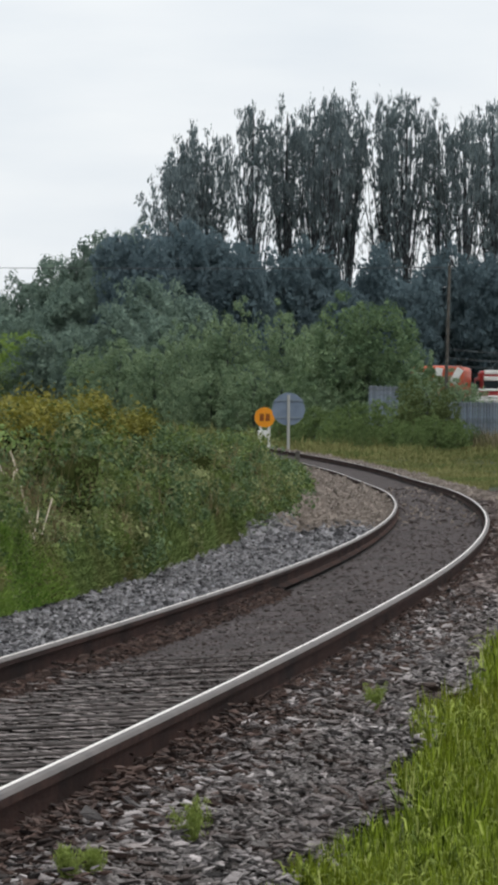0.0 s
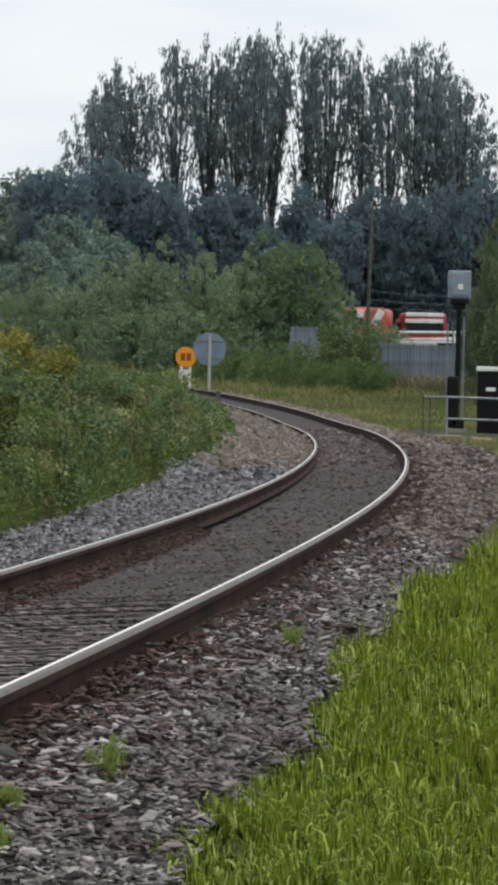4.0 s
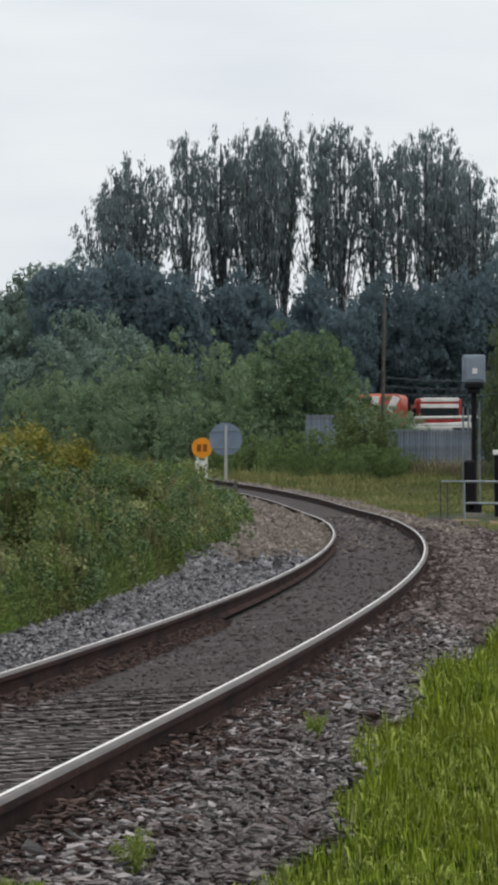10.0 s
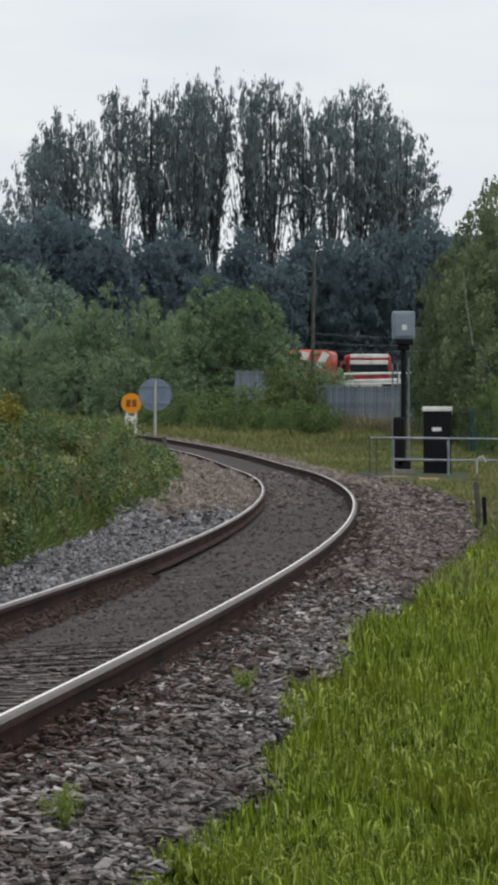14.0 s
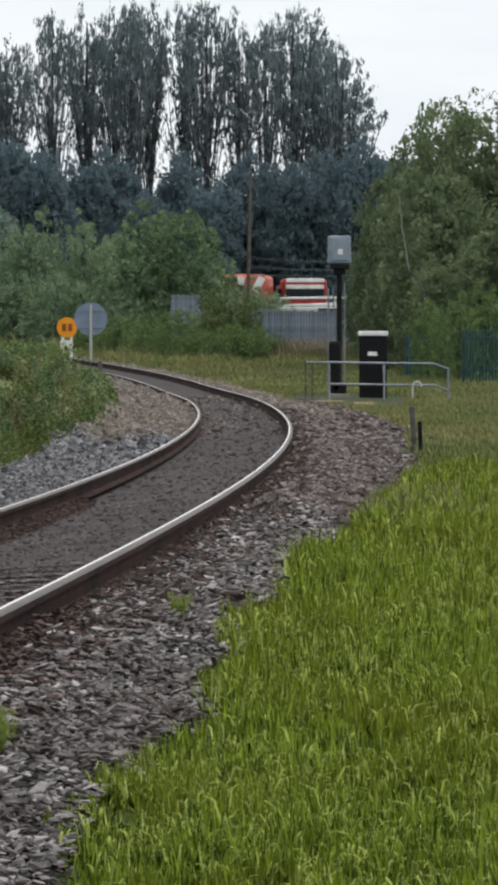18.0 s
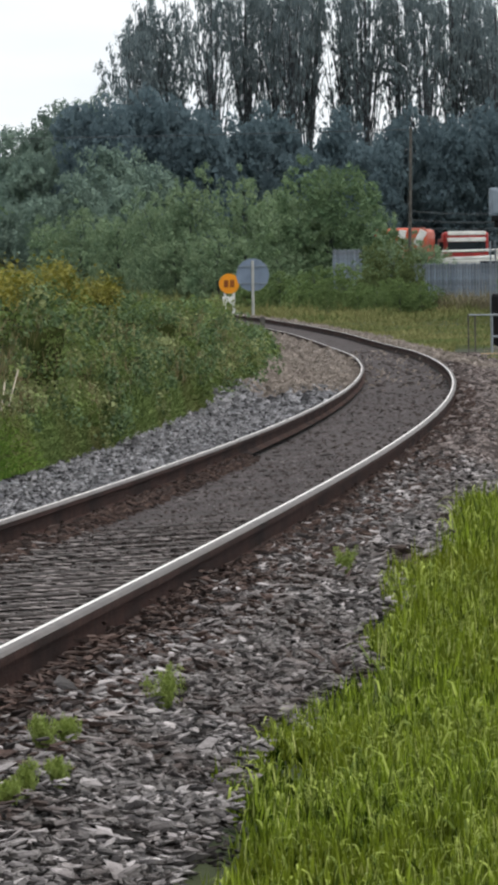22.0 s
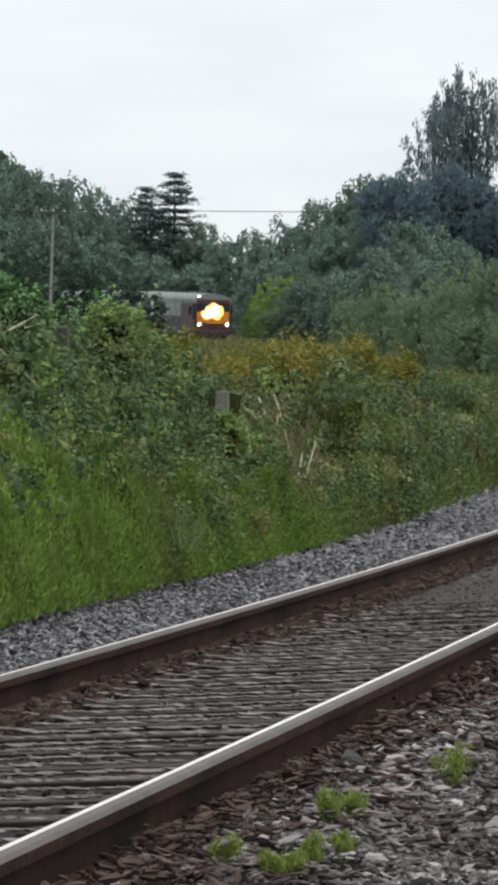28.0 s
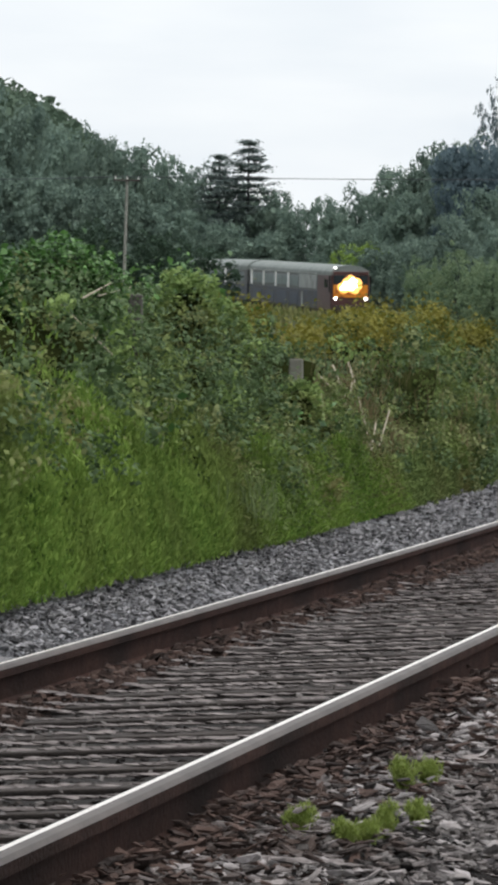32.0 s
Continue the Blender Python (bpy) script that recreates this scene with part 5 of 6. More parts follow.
def build_signs():
    y = 195.0
    x = across(69.5, y)
    g = float(ground_at(np.array(x), np.array(y)))
    zc = EYE + 74 * y / 7000
    s = thing("round_sign", pose(x, y, g, 0, 0, 0), "large round trackside sign seen from its grey back", "sign")
    h = zc - g
    bm = disc(0.81, 0.03)
    bmesh.ops.translate(bm, verts=bm.verts, vec=(0, 0, h))
    part("disc", bm, M["signback"], s, "blue-grey back of the disc", False)
    part("post", tube((0, -0.06, -0.2), (0, -0.06, h + 0.7), 0.075), M["palepaint"], s, "pale grey post")
    for dz in (-0.42, 0.42):
        part("brace", box(-0.72, 0.72, -0.05, -0.016, h + dz - 0.035, h + dz + 0.035, 0.005), M["greybox"], s)
    y = 203.0
    x = across(27.5, y)
    g = float(ground_at(np.array(x), np.array(y)))
    h = EYE + 59 * y / 7000 - g
    s = thing("speed_board", pose(x, y, g, 0, 0, 0), "round orange speed board with worn dark figures beside the bend", "sign")
    bm = disc(0.52, 0.03)
    bmesh.ops.translate(bm, verts=bm.verts, vec=(0, 0, h))
    part("disc", bm, M["signorange"], s, "orange disc", False)
    for dx in (-0.15, 0.15):
        part("figure", box(dx - 0.11, dx + 0.11, -0.028, -0.016, h - 0.19, h + 0.19, 0.004), M["figure"], s, "worn dark figure")
    for dx in (-0.22, 0.22):
        part("post", box(dx - 0.07, dx + 0.07, 0.02, 0.08, -0.2, h + 0.3, 0.008), M["white"], s, "pale post")
    part("foot_board", box(-0.35, 0.2, -0.03, 0.015, h - 1.02, h - 0.66, 0.006), M["white"], s, "pale lower plate")


build_signs()


def build_signal():
    y = 130.0
    x = across(510, y)
    g = float(ground_at(np.array(x), np.array(y)))
    s = thing("railway_signal", pose(x, y, g, 0, 0, 0), "railway colour-light signal on a black post, seen from behind", "signal")
    part("base", box(-0.36, 0.36, -0.4, 0.4, -0.3, 0.12, 0.02), M["concrete"], s, "concrete base")
    part("post", tube((0, 0, 0.1), (0, 0, 4.45), 0.085, 0.085, 14), M["black"], s, "black post")
    part("ladder_stile", box(-0.37, -0.31, 0.2, 0.25, 0.0, 3.6, 0.004), M["galv"], s)
    part("ladder_stile", box(-0.20, -0.15, 0.2, 0.25, 0.0, 3.6, 0.004), M["galv"], s)
    part("ladder_stile", box(0.17, 0.22, 0.2, 0.25, 0.0, 3.8, 0.004), M["galv"], s)
    for i in range(9):
        part("rung", tube((-0.34, 0.225, 0.4 + i * 0.36), (-0.17, 0.225, 0.4 + i * 0.36), 0.012), M["galv"], s)
    part("bracket", box(-0.30, 0.30, -0.24, 0.24, 4.22, 4.4, 0.03), M["black"], s, "black cradle under the head")
    part("bracket", box(-0.2, 0.2, -0.18, 0.18, 4.04, 4.22, 0.03), M["black"], s)
    hd = part("head", box(-0.375, 0.375, -0.2, 0.2, 4.4, 5.32, 0.05), M["greybox"], s, "grey casing")
    part("back_door", box(-0.28, 0.30, -0.225, -0.2, 4.5, 5.22, 0.015), M["greybox"], hd)
    part("plate", box(-0.06, 0.10, -0.232, -0.226, 4.7, 4.88), M["white"], hd, "small white plate")
    part("hood", box(-0.3, 0.3, 0.2, 0.5, 5.13, 5.18, 0.01), M["black"], hd)
    part("box", box(-0.36, 0.04, -0.3, -0.09, 0.15, 1.85, 0.09), M["black"], s, "black round-topped junction box")
    part("foot_plate", box(-0.22, 0.22, -0.3, 0.1, 0.12, 0.42, 0.03), M["black"], s, "black bolted foot of the post")

    y = 126.0
    x = across(570, y)
    g = float(ground_at(np.array(x), np.array(y)))
    c = thing("equipment_cabinet", pose(x, y, g, 0, 0, -4), "black trackside equipment cabinet with a white lid", "cabinet")
    part("body", box(-0.44, 0.44, -0.3, 0.3, -0.1, 2.05, 0.02), M["black"], c, "black steel body")
    part("lid", box(-0.48, 0.48, -0.34, 0.34, 2.05, 2.2, 0.025), M["white"], c, "white lid")
    dr = part("door", box(-0.40, 0.40, -0.325, -0.3, 0.05, 1.88, 0.008), M["black"], c)
    part("handle", box(0.3, 0.34, -0.36, -0.325, 0.9, 1.1, 0.005), M["galv"], dr)
    part("notice", box(-0.17, 0.13, -0.332, -0.326, 1.42, 1.54), M["white"], dr, "white notice strip")
    for i in range(4):
        part("vent_slat", box(-0.3, 0.3, -0.335, -0.325, 0.25 + i * 0.07, 0.28 + i * 0.07), M["black"], dr)

    f = thing("handrail", pose(0, 0, 0), "galvanised handrail round the signal equipment", "railing")
    yb = 124.0
    posts = [(450, yb - 0.5), (462, yb - 0.3), (492, yb), (590, yb), (704, yb + 1.0)]
    tops = []
    for b, py in posts:
        px = across(b, py)
        pg = float(ground_at(np.array(px), np.array(py)))
        part("post", tube((px, py, pg - 0.1), (px, py, pg + (1.22 if b < 700 else 1.06)), 0.035 if b > 470 else 0.025), M["galv"] if b > 470 else M["wood"], f)
        tops.append(Vector((px, py, pg)))
    bend = tops[3].lerp(tops[4], 0.76)
    for hgt in (1.2, 0.52):
        part("rail_bar", tube(tops[2] + Vector((0, 0, hgt)), tops[3] + Vector((0, 0, hgt)), 0.035), M["galv"], f)
        part("rail_bar", tube(tops[3] + Vector((0, 0, hgt)), bend + Vector((0, 0, hgt)), 0.035), M["galv"], f)
        part("rail_bar", tube(bend + Vector((0, 0, hgt)), tops[4] + Vector((0, 0, hgt - 0.16)), 0.035), M["galv"], f, "bar bent down at its end")
    part("rail_bar", tube(tops[0] + Vector((0, 0, 1.2)), tops[2] + Vector((0, 0, 1.2)), 0.025), M["galv"], f)
    hoop = bmesh.new()
    hp = tops[3].lerp(tops[4], 0.5) - Vector((0, 0.2, 0))
    knots = [(-0.14, 0.0), (-0.14, 0.48), (-0.08, 0.6), (0.02, 0.64), (0.1, 0.58), (0.14, 0.46)]
    for (x0, z0), (x1, z1) in zip(knots, knots[1:]):
        add_tube(hoop, hp + Vector((x0, 0, z0)), hp + Vector((x1, 0, z1)), 0.035, None, 8)
    part("hoop", hoop, M["palepaint"], f, "pale bent pipe end")

    bm = bmesh.new()
    rng = np.random.default_rng(66)
    rings = []
    for k, up in ((1.15, -0.12), (0.9, 0.004), (0.45, 0.012)):
        ring = []
        for a in np.linspace(0, 2 * math.pi, 26)[:-1]:
            x, y = across(518, 125) + math.cos(a) * 1.0 * k * rng.uniform(0.8, 1.15), 124.5 + math.sin(a) * 5.5 * k * rng.uniform(0.85, 1.1)
            ring.append(bm.verts.new((x, y, float(ground_at(np.array(x), np.array(y))) + up)))
        rings.append(ring)
    for ra, rb in zip(rings, rings[1:]):
        for i in range(len(ra)):
            bm.faces.new((ra[i], ra[(i + 1) % len(ra)], rb[(i + 1) % len(ra)], rb[i]))
    bm.faces.new(rings[2])
    tagged(part("bare_earth", bm, M["earth"]), "patch of bare tan earth round the signal base", "earth", kind="structure")

    px, py = across(440, 118.0), 118.0
    pg = float(ground_at(np.array(px), np.array(py)))
    slab = thing("cable_cover", pose(px, py, pg, 0, 0, 8), "low concrete cable cover beside the track", "cover")
    part("slab", box(-0.35, 0.4, -0.5, 0.5, -0.1, 0.12, 0.02), M["under"], slab)
    part("slab", box(-1.0, -0.54, -0.5, 0.5, -0.1, 0.13, 0.02), M["under"], slab)


build_signal()


def palisade(name, b0, b1, y0, y1, top_b, height, mat, label, pitch=0.155):
    """A palisade fence: pales on two rails between posts."""
    f = thing(name, Matrix(), label, "fence")
    x0, x1 = across(b0, y0), across(b1, y1)
    n = max(2, int(math.hypot(x1 - x0, y1 - y0) / pitch))
    ztop = EYE + top_b * (y0 + y1) / 2 / 7000
    bm = bmesh.new()
    w = pitch * (0.47 if mat is M["yardfence"] else 0.24)
    for q in ([(-w, 0), (-w * 0.4, -0.03), (0, 0.0), (w * 0.4, -0.03), (w, 0)],):
        vs = [[bm.verts.new((a, d, z)) for a, d in q] for z in (-height, -0.08)]
        tip = bm.verts.new((0, 0, 0))
        for i in range(4):
            bm.faces.new((vs[0][i], vs[0][i + 1], vs[1][i + 1], vs[1][i]))
            bm.faces.new((vs[1][i], vs[1][i + 1], tip))
    me = bpy.data.meshes.new("pale")
    bm.to_mesh(me)
    bm.free()
    me.materials.append(mat)
    for i in range(n + 1):
        t = i / n
        ob = new("pale", me)
        ob.parent = f
        ob.matrix_basis = pose(x0 + (x1 - x0) * t, y0 + (y1 - y0) * t, ztop + 0.03 * math.sin(i * 2.3), 0, 0, math.degrees(math.atan2(y1 - y0, x1 - x0)))
    for dz in (-0.35, -height + 0.4):
        part("rail_bar", tube((x0, y0 + 0.05, ztop + dz), (x1, y1 + 0.05, ztop + dz), 0.03, None, 6), mat, f)
    for i in range(int(n * pitch / 2.4) + 1):
        t = min(1, i * 2.4 / (n * pitch))
        part("post", box(x0 + (x1 - x0) * t - 0.05, x0 + (x1 - x0) * t + 0.05, y0 + (y1 - y0) * t + 0.06, y0 + (y1 - y0) * t + 0.15, ztop - height - 0.3, ztop - 0.1), mat, f)
    return f


palisade("palisade_fence", 345, 530, 212, 212, 90, 2.2, M["yardfence"], "grey galvanised palisade fence round the truck yard")
palisade("palisade_fence", 213, 262, 217, 219, 117, 2.4, M["yardfence"], "grey galvanised palisade fence round the truck yard")
palisade("green_fence", 732, 905, 152, 148, 57, 2.0, M["teal"], "teal-green palisade fence behind the cabinet", 0.17)


palisade("green_fence", 630, 728, 168, 162, 48, 2.0, M["teal"], "teal-green palisade fence behind the cabinet", 0.17)


def build_trucks():
    y = 240.0
    # mixer truck with an orange and white drum
    x = across(341, y)
    g = float(ground_at(np.array(x), np.array(y)))
    top = EYE + 151 * y / 7000 - g
    t = thing("mixer_truck", pose(x, y, g, 0, 0, 82), "parked truck with an orange and white body", "truck")
    part("chassis", box(-3.6, 3.6, -1.1, 1.1, 0.7, 1.0, 0.05), M["under"], t)
    part("body", box(-3.2, 2.2, -1.6, 1.6, 1.0, top, 0.22), M["truckorange"], t, "orange body")
    for i in range(3):
        pn = part("panel", box(-0.02, 0.02, -0.22, 0.22, -0.5, 0.5, 0.01), M["white"], t, "slanting white panel")
        pn.matrix_basis = pose(-3.225, -1.15 + i * 1.1, top - 0.62, 28 - 18 * i, 0, 0)
    for sx in (-2.4, -1.2, 2.6):
        for sy in (-1.1, 1.1):
            bm = bmesh.new()
            bmesh.ops.create_cone(bm, cap_ends=True, segments=20, radius1=0.5, radius2=0.5, depth=0.3, matrix=pose(sx, sy, 0.5, 90, 0, 0))
            part("wheel", bm, M["black"], t)
    # red cab with white-framed windscreen
    y = 238.0
    x = across(448, y)
    g = float(ground_at(np.array(x), np.array(y)))
    top = EYE + 145 * y / 7000 - g
    t = thing("red_truck", pose(x, y, g, 0, 0, 0), "parked red truck facing the railway", "truck")
    cab = part("cab", box(-1.36, 1.36, 0, 2.2, 0.7, top, 0.16), M["truckred"], t, "red cab")
    part("roof_panel", box(-1.1, 1.2, -0.03, 1.8, top - 0.22, top + 0.02, 0.04), M["white"], cab, "pale roof edge")
    part("windscreen", box(-1.12, 1.18, -0.02, 0.05, top - 1.25, top - 0.62, 0.02), M["glass"], cab)
    part("sun_visor", box(-1.12, 1.18, -0.06, 0.0, top - 0.6, top - 0.36, 0.02), M["white"], cab, "white visor band")
    for sx in (-1.5, 1.5):
        part("mirror", box(sx - 0.12, sx + 0.12, -0.15, -0.05, top - 1.2, top - 0.6, 0.02), M["black"], cab)
    part("grille", box(-0.9, 0.9, -0.03, 0.02, 1.0, top - 1.5, 0.02), M["white"], cab)
    part("body", box(-1.25, 1.25, 2.3, 8.0, 1.0, top - 0.3, 0.05), M["truckred"], t, "red body")
    for sy in (1.0, 5.0, 6.2):
        for sx in (-1.15, 1.15):
            bm = bmesh.new()
            bmesh.ops.create_cone(bm, cap_ends=True, segments=20, radius1=0.5, radius2=0.5, depth=0.3, matrix=pose(sx, sy, 0.5, 0, 90, 0))
            part("wheel", bm, M["black"], t)
    # white van in front
    y = 226.0
    x = across(450, y)
    g = float(ground_at(np.array(x), np.array(y)))
    top = EYE + 108 * y / 7000 - g
    t = thing("white_van", pose(x, y, g, 0, 0, 0), "white van with a roof rack parked behind the fence", "van")
    part("body", box(-2.2, 2.0, 0, 1.9, 0.3, top - 0.42, 0.12), M["palepaint"], t, "dusty white body")
    bm = box(-2.1, 1.8, 0.15, 1.75, top - 0.44, top - 0.16, 0.1)
    for q in bm.verts:
        if q.co.z > top - 0.25 and q.co.x < -0.5:
            q.co.z -= 0.1 * (-0.5 - q.co.x)
    part("roof", bm, M["white"], t, "white roof sloping forward")
    part("window", box(0.7, 1.75, -0.012, 0.02, top - 1.2, top - 0.5, 0.02), M["glass"], t)
    rack = part("roof_rack", tube((-1.45, 0.1, top + 0.1), (2.5, 0.1, top + 0.14), 0.05), M["white"], t, "white ladder bars on the roof")
    part("rack_leg", tube((-1.45, 0.1, top + 0.1), (-1.5, 0.1, top - 0.4), 0.04), M["white"], rack)
    part("rack_leg", tube((1.7, 0.1, top + 0.12), (1.7, 0.1, top - 0.3), 0.04), M["white"], rack)
    part("rack_bar", tube((-1.45, 1.7, top + 0.1), (2.5, 1.7, top + 0.14), 0.05), M["white"], rack)
    for sx in (-0.7, 1.9):
        bm = bmesh.new()
        bmesh.ops.create_cone(bm, cap_ends=True, segments=20, radius1=0.34, radius2=0.34, depth=0.25, matrix=pose(sx, 0.12, 0.34, 90, 0, 0))
        part("wheel", bm, M["black"], t)


build_trucks()
rng_dock = np.random.default_rng(71)
dx, dy = rng_dock.uniform(395, 535, 1500), rng_dock.uniform(204, 210.5, 1500)
dx = dx * dy / 7000
blades("dry_dock", np.stack([dx, dy, ground_at(dx, dy)], -1), 0.95, 0.05, M["dock"], "brown dry dock stalks in front of the yard fence", "weeds", 0.25, 72)


def telegraph_pole(b, y, top, label, lean=0.0, arms=True, mat="wood"):
    x = across(b, y)
    g = float(ground_at(np.array(x), np.array(y)))
    h = EYE + top * y / 7000 - g
    t = thing("telegraph_pole", pose(x, y, g, 0, lean, 0), label, "pole", "telegraph poles")
    part("pole", tube((0, 0, -0.5), (0, 0, h), 0.12, 0.085, 10), M[mat], t, "weathered wooden pole")
    if arms:
        part("crossarm", box(-0.85, 0.85, -0.18, -0.08, h - 0.35, h - 0.22, 0.01), M["wood"], t)
        for dx in (-0.75, 0.0, 0.75):
            part("insulator", tube((dx, -0.13, h - 0.22), (dx, -0.13, h - 0.02), 0.05, 0.03), M["insulator"], t)
    return Vector((x, y, g + h))


pole_a = telegraph_pole(-826, 255, 323, "wooden telegraph pole with a crossarm above the hedge", 1.2, True, "palewood")
pole_b = telegraph_pole(346, 222, 330, "tall wooden telegraph pole beside the truck yard", 1.2, False)


def overhead(name, a, b, sag, r=0.02):
    cu = bpy.data.curves.new(name, "CURVE")
    cu.dimensions, cu.bevel_depth = "3D", r
    sp = cu.splines.new("POLY")
    sp.points.add(24)
    a, b = Vector(a), Vector(b)
    for i in range(25):
        t = i / 24
        p = a.lerp(b, t) - Vector((0, 0, 4 * sag * t * (1 - t)))
        sp.points[i].co = (*p, 1)
    tmp = new(name, cu)
    me = bpy.data.meshes.new_from_object(tmp)
    bpy.data.objects.remove(tmp)
    part(name, me, M["cable"])
    tagged(bpy.data.objects[name], "thin dark overhead wire between poles", "wire")


overhead("overhead_wire", pole_a - Vector((0, 0.13, 0.06)), pole_b - Vector((0, 0, 0.1)), 0.12, 0.022)
pole_c = telegraph_pole(-1650, 275, 322, "wooden telegraph pole with a crossarm in the field", 0, True, "palewood")
overhead("overhead_wire_west", pole_c - Vector((0, 0.13, 0.06)), pole_a - Vector((0, 0.13, 0.06)), 0.3, 0.025)
overhead("service_wire_low", (across(346, 222), 221.9, EYE + 183 * 222 / 7000), (across(520, 226), 226, EYE + 176 * 226 / 7000), 0.1, 0.02)
overhead("service_wire_lower", (across(346, 222), 221.9, EYE + 168 * 222 / 7000), (across(520, 226), 226, EYE + 162 * 226 / 7000), 0.12, 0.02)
overhead("service_wire", pole_b - Vector((0, 0, 5.6)), (across(655, 185), 185, EYE + 160 * 185 / 7000), 0.2, 0.014)


def stub_post(name, x, y, height, w, mat, label, lean=0.0, sink=0.3, up=None):
    g = float(ground_at(np.array(x), np.array(y))) if up is None else up
    t = thing(name, pose(x, y, g, 0, lean, 0), label, "post")
    part("shaft", box(-w / 2, w / 2, -w / 2, w / 2, -sink, height, 0.012), mat, t)
    return t


# a pale bare stem in front of the ash trees
stem = thing("bare_stem", pose(across(700, 160), 160, float(ground_at(np.array(across(700, 160)), np.array(160.0)))), "pale bare stem leaning in front of the ash trees", "tree")
knots = [(0.0, 0, 0), (-0.35, 0.6, 2.6), (-1.05, 0.8, 4.0), (-1.42, 0.9, 4.5), (-1.7, 0.9, 6.2), (-1.82, 0.9, 7.5)]
for i, (a, b) in enumerate(zip(knots, knots[1:])):
    part("limb", tube(a, b, 0.04 - 0.005 * i, 0.035 - 0.005 * i, 7), M["palewood"] if i > 2 else M["bark"], stem)

# posts in the hedge, at its end and on the verge
stub_post("wooden_fence_post", across(-803, 27.6), 27.6, 1.64, 0.1, M["wood"], "weathered fence post in the hedge", 0, 0.6, -0.1)
stub_post("concrete_post", across(-515, 31.95), 31.95, 1.1, 0.11, M["concrete"], "grey concrete fence post in the hedge", 0, 0.6, 0.0)
stub_post("wooden_post", across(86, 106), 106, 0.72, 0.12, M["wood"], "dark post at the hedge's end", 0)
stub_post("marker_post", across(645, 56.5), 56.5, 0.72, 0.075, M["wood"], "short leaning grey post on the verge", -4)
stub_post("marker_post", across(656, 56.8), 56.8, 0.5, 0.06, M["black"], "short dark post stub on the verge", -3)


# ---------------------------------------------------------------- the train
def shell(length, half, z0, z1, roof_r, taper=0.0):
    """A vehicle body: straight sides and a rounded roof, along -y from its front at 0."""
    sec = [(-half, z0), (-half, z1)] + [(-half * math.cos(a), z1 + roof_r * math.sin(a)) for a in np.linspace(0.2, math.pi - 0.2, 9)] + [(half, z1), (half, z0)]
    bm = bmesh.new()
    rings = [[bm.verts.new((x, yy, z)) for x, z in sec] for yy in (0.0, length)]
    k = len(sec)
    for i in range(k):
        j = (i + 1) % k
        bm.faces.new((rings[0][i], rings[1][i], rings[1][j], rings[0][j]))
    bm.faces.new(rings[0])
    bm.faces.new(rings[1][::-1])
    return bm


def bogie(parent, y):
    b = part("bogie", box(-1.1, 1.1, y - 1.6, y + 1.6, 0.35, 0.85, 0.06), M["under"], parent)
    for dy in (-1.1, 1.1):
        for sx in (-0.8, 0.8):
            bm = bmesh.new()
            bmesh.ops.create_cone(bm, cap_ends=True, segments=24, radius1=0.5, radius2=0.5, depth=0.13, matrix=pose(sx, y + dy, 0.5, 0, 90, 0))
            part("wheel", bm, M["under"], b)


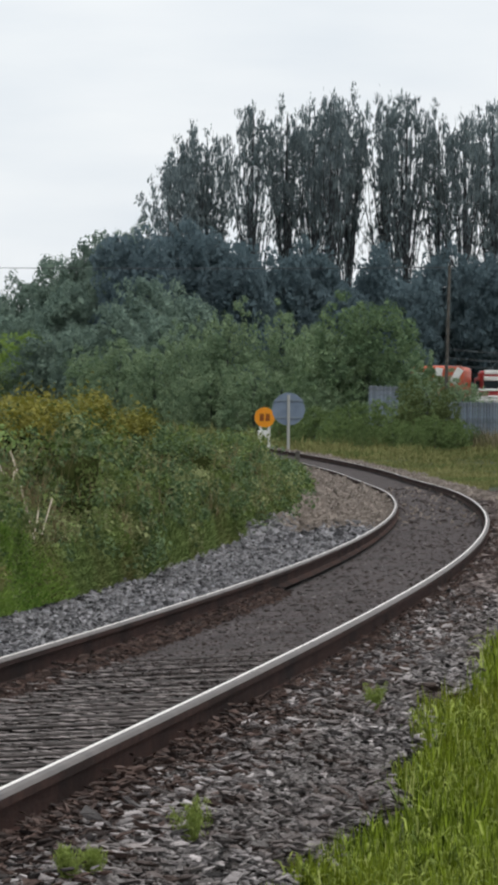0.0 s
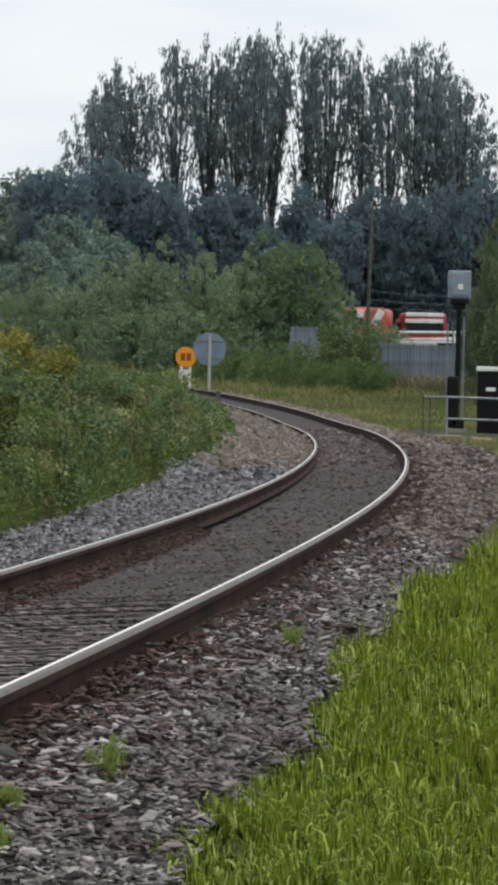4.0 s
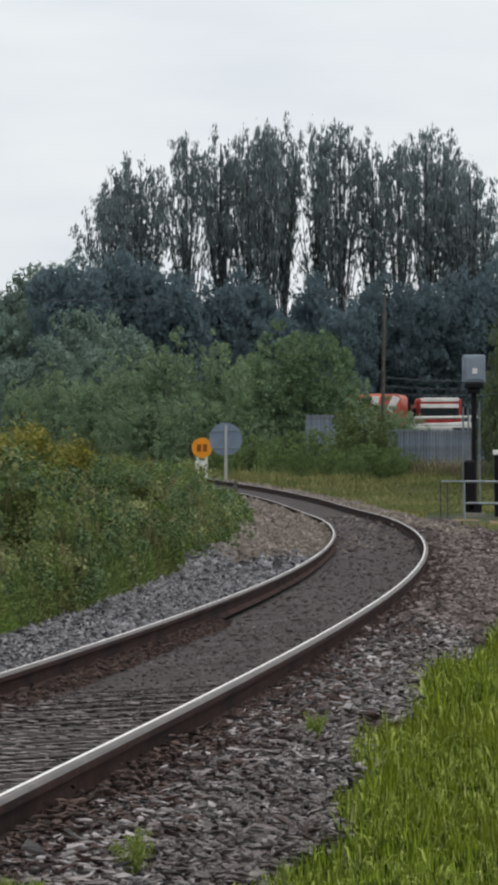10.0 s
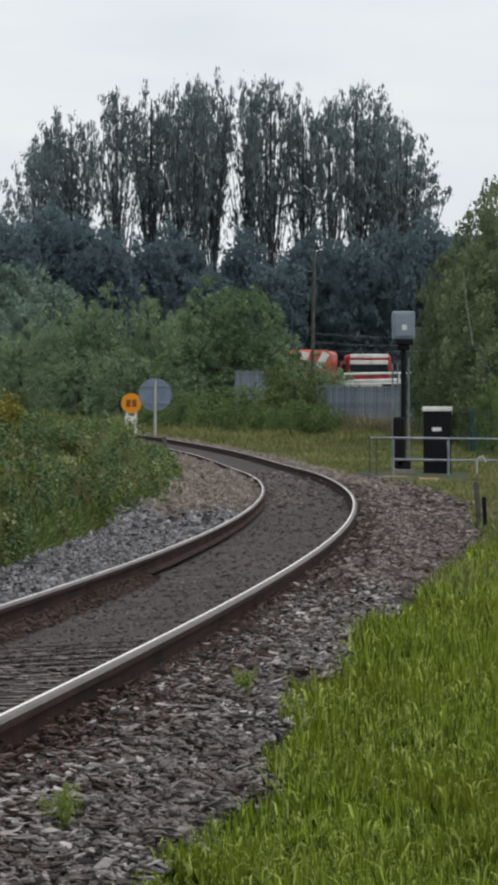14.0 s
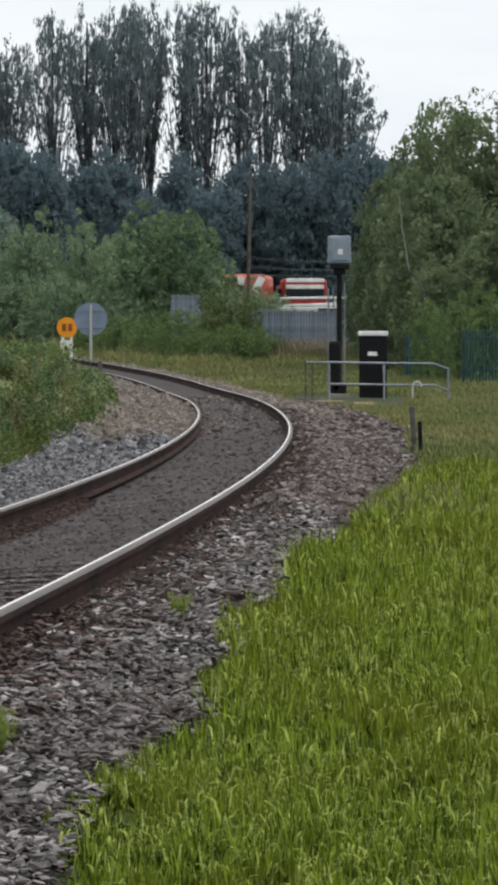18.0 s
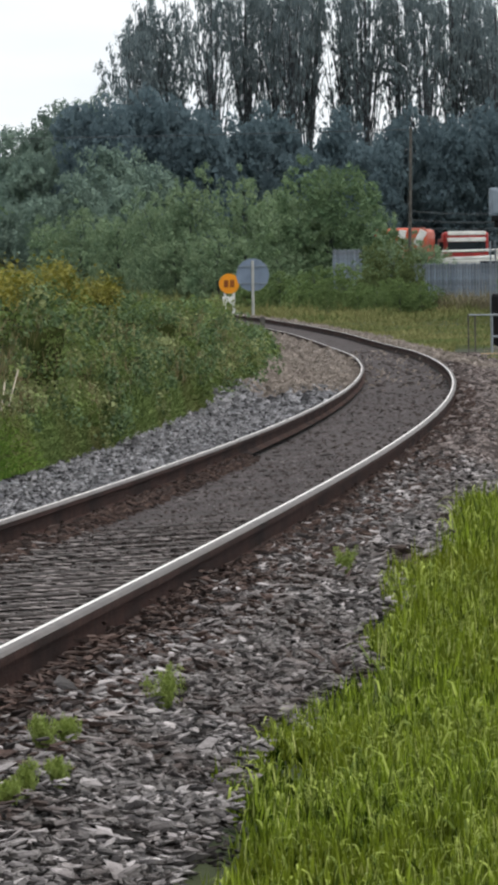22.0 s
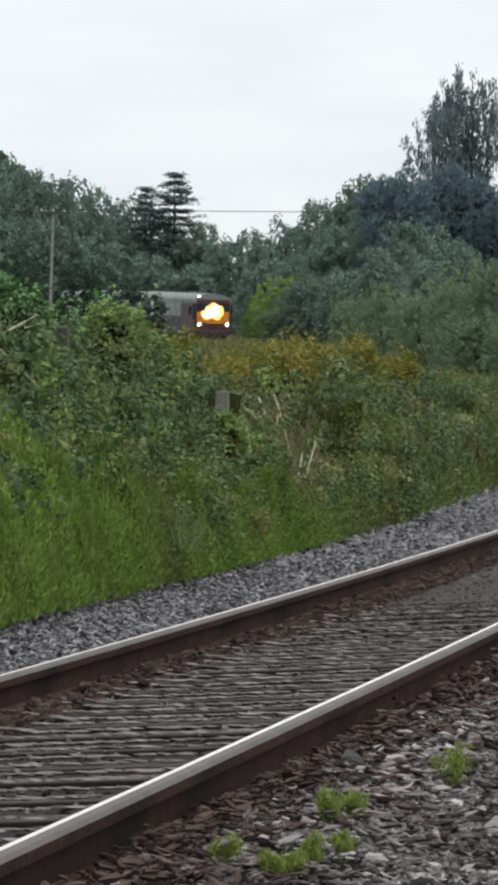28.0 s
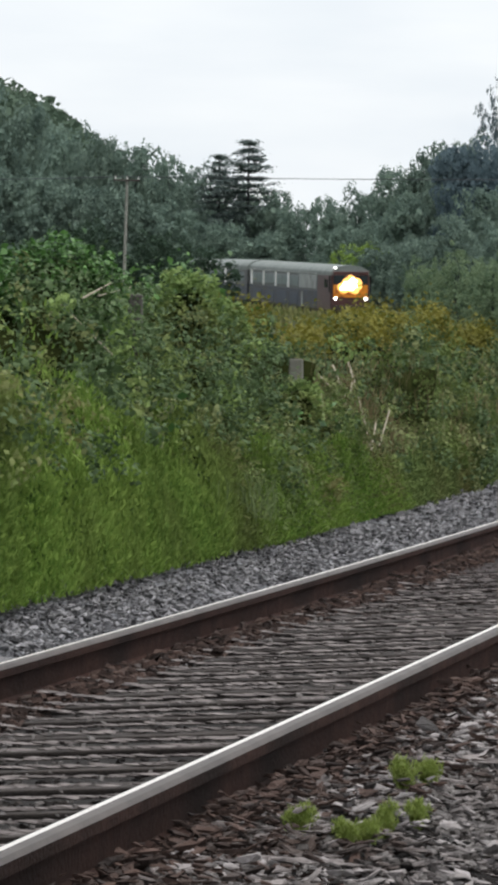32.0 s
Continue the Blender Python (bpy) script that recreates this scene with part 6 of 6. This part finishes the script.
def build_vehicle(name, label, length, leading):
    t = thing(name, Matrix(), label, "locomotive" if leading else "carriage")
    half = 1.38
    part("lower_body", box(-half, half, 0.05, length - 0.05, 0.95, 2.25, 0.04), M["locodark"], t, "dark lower body")
    part("upper_body", shell(length, half - 0.01, 2.25, 3.35, 0.05), M["locogrey"], t, "pale grey upper body")
    part("roof", shell(length - 0.1, half, 3.36, 3.6, 0.55), M["locoroof"], t, "light grey rounded roof")
    part("underframe", box(-1.2, 1.2, 0.3, length - 0.3, 0.7, 0.95, 0.03), M["under"], t)
    for yy in (3.2, length - 3.2):
        bogie(t, yy)
    part("tank", box(-1.25, 1.25, length / 2 - 2.6, length / 2 + 2.6, 0.4, 0.95, 0.08), M["locodark"], t, "underfloor tank")
    starts = [11.3, 15.4, 20.1, 24.8] if leading else [1.2 + 3.4 * i for i in range(int((length - 2) // 3.4))]
    ends = [14.5, 19.2, 23.9, 28.6] if leading else [a + 2.7 for a in starts]
    for side in (-1, 1):
        for y0, y1 in zip(starts, ends):
            w = part("window", box(side * half - 0.02, side * half + 0.02, y0, y1, 2.45, 3.2, 0.015), M["paleglass"], t, "side window coloured pale as if sky-lit")
            part("pillar", box(side * half - 0.025, side * half + 0.03, y1 + 0.05, y1 + 0.75, 2.3, 3.42, 0.01), M["white"], w, "pale pillar")
            part("lower_panel", box(side * half - 0.02, side * half + 0.02, y0 + 0.2, y1 - 0.2, 1.1, 2.0, 0.015), M["panelblue"], w, "dark blue side panel")
    if leading:
        for side in (-1, 1):
            part("cab_side", box(side * half - 0.03, side * half + 0.035, -0.02, 4.4, 0.95, 3.4, 0.02), M["locomaroon"], t, "dark red cab side")
            part("side_panel", box(side * half - 0.02, side * half + 0.03, 4.9, 11.0, 2.35, 3.35, 0.02), M["panelgrey"], t, "pale panel behind the cab")
            part("lower_frame", box(side * half - 0.02, side * half + 0.035, 9.6, 10.2, 1.0, 2.1, 0.01), M["panelgrey"], t, "pale upright on the lower side")
            part("gutter", box(side * half - 0.02, side * half + 0.05, 4.6, length - 0.2, 3.42, 3.52, 0.01), M["panelgrey"], t, "pale gutter along the roof")
            part("cab_window", box(side * half - 0.03, side * half + 0.05, 0.9, 2.1, 2.5, 3.15, 0.02), M["glass"], t)
            part("mirror_post", box(side * (half + 0.12) - 0.03, side * (half + 0.12) + 0.03, -0.1, 0.05, 2.2, 3.4, 0.01), M["black"], t)
        fr = part("cab_front", box(-half, half, -0.22, 0.0, 0.95, 3.45, 0.06), M["locomaroon"], t, "dark cab front")
        part("nose_panel", box(-1.26, 1.26, -0.26, -0.215, 1.85, 2.75, 0.02), M["locoyellow"], fr, "yellow nose panel")
        part("brow", box(-1.3, 1.3, -0.3, -0.2, 3.45, 3.7, 0.04), M["locomaroon"], fr, "dark brow over the windscreens")
        for sx in (-0.68, 0.68):
            part("windscreen", box(sx * 1.25 - 0.38, sx * 1.25 + 0.38, -0.275, -0.215, 2.86, 3.42, 0.02), M["glass"], fr)
        # orange glowing shapes added for the glare round the headlamps
        bm = bmesh.new()
        for sx, sz, rr, fx in ((-0.55, 2.5, 0.34, 1.3), (-0.1, 2.75, 0.5, 1.2), (0.45, 2.9, 0.36, 1.1), (0.2, 2.45, 0.3, 1.5), (0.62, 2.6, 0.24, 0.8), (0.1, 3.22, 0.2, 1.8)):
            bmesh.ops.create_uvsphere(bm, u_segments=20, v_segments=10, radius=rr, matrix=pose(sx, -0.27, sz, 0, 30) @ Matrix.Diagonal((fx, 0.12, 1, 1)))
        hl = part("headlamp_box", bm, M["glare"], fr, "glowing orange glare shapes round the headlamps", True)
        # white glowing blobs: the headlamps widened by their glare
        for sx, sz, rr, fx in ((-0.5, 2.5, 0.2, 1.5), (-0.3, 2.72, 0.3, 1.3), (0.05, 2.95, 0.3, 1.0), (0.32, 2.7, 0.24, 0.9), (0.0, 2.55, 0.22, 1.6), (0.42, 3.05, 0.15, 0.8), (-0.75, 2.45, 0.1, 1.8), (0.2, 3.25, 0.12, 0.7)):
            bm = bmesh.new()
            bmesh.ops.create_uvsphere(bm, u_segments=16, v_segments=8, radius=rr * 0.64, matrix=pose(sx * 0.85 - 0.03, -0.33, 2.72 + (sz - 2.72) * 0.85, 0, 25) @ Matrix.Diagonal((fx, 0.4, 1, 1)))
            part("headlamp", bm, M["lamp"], hl, "glowing blob of headlamp and its glare", True)
        for sx in (-1.1, 1.1):
            bm = bmesh.new()
            bmesh.ops.create_uvsphere(bm, u_segments=14, v_segments=8, radius=0.12, matrix=pose(sx, -0.28, 1.78) @ Matrix.Diagonal((1, 0.4, 1, 1)))
            part("marker_lamp", bm, M["marker"], fr, "small white marker lamp", True)
        part("buffer_beam", box(-1.3, 1.3, -0.35, -0.1, 0.8, 1.3, 0.03), M["under"], t)
        for sx in (-0.9, 0.9):
            part("buffer", tube((sx, -0.3, 1.05), (sx, -0.85, 1.05), 0.14, 0.22), M["under"], t)
        part("coupling", box(-0.12, 0.12, -0.7, -0.2, 0.85, 1.1, 0.02), M["under"], t)
        # small white spot made to glow, added at the cab roof's corner
        bm = bmesh.new()
        bmesh.ops.create_uvsphere(bm, u_segments=14, v_segments=8, radius=0.05, matrix=pose(-1.1, -0.1, 3.94) @ Matrix.Diagonal((2.2, 0.6, 1, 1)))
        part("roof_spot", bm, M["marker"], t, "small glowing white spot at the roof's edge", True)
        part("roof_horn", tube((0.5, 0.4, 3.9), (0.5, 0.1, 4.05), 0.05, 0.09), M["black"], t)
    else:
        part("end_door", box(-0.45, 0.45, -0.03, 0.02, 1.0, 3.1, 0.02), M["locomaroon"], t)
    return t


loco = build_vehicle("locomotive", "yellow-fronted train leading vehicle with lit headlamps", 30.0, True)
coach = build_vehicle("carriage", "grey carriage with pale windows behind the leading vehicle", 22.0, False)

TRAIN = [(0.0, 424.0), (25.5, 311.0), (27.5, 301.6), (28.0, 299.0), (28.5, 296.4), (29.0, 293.6), (29.5, 290.8), (30.0, 287.9), (30.5, 285.0), (31.0, 282.0), (31.5, 279.1), (32.0, 276.1)]


def motions():
    times = [0.0, 3.0, 6.0, 9.0, 12.0, 15.0, 18.0, 21.0, 23.0, 24.5, 25.5, 26.5, 27.5, 28.0, 28.5, 29.0, 29.5, 30.0, 30.5, 31.0, 31.5, 32.0]
    ts, ss = zip(*TRAIN)
    for ob, back, length in ((loco, 0.0, 30.0), (coach, 30.8, 22.0)):
        rows = []
        for t in times:
            s = float(np.interp(t, ts, ss)) + back
            a, b = on_line(s), on_line(s + length)
            d = b - a
            rows.append((t, pose(a[0], a[1], a[2], math.degrees(math.atan2(d[2], math.hypot(d[0], d[1]))), 0, math.degrees(math.atan2(-d[0], d[1])))))
        walk(ob, rows)


motions()
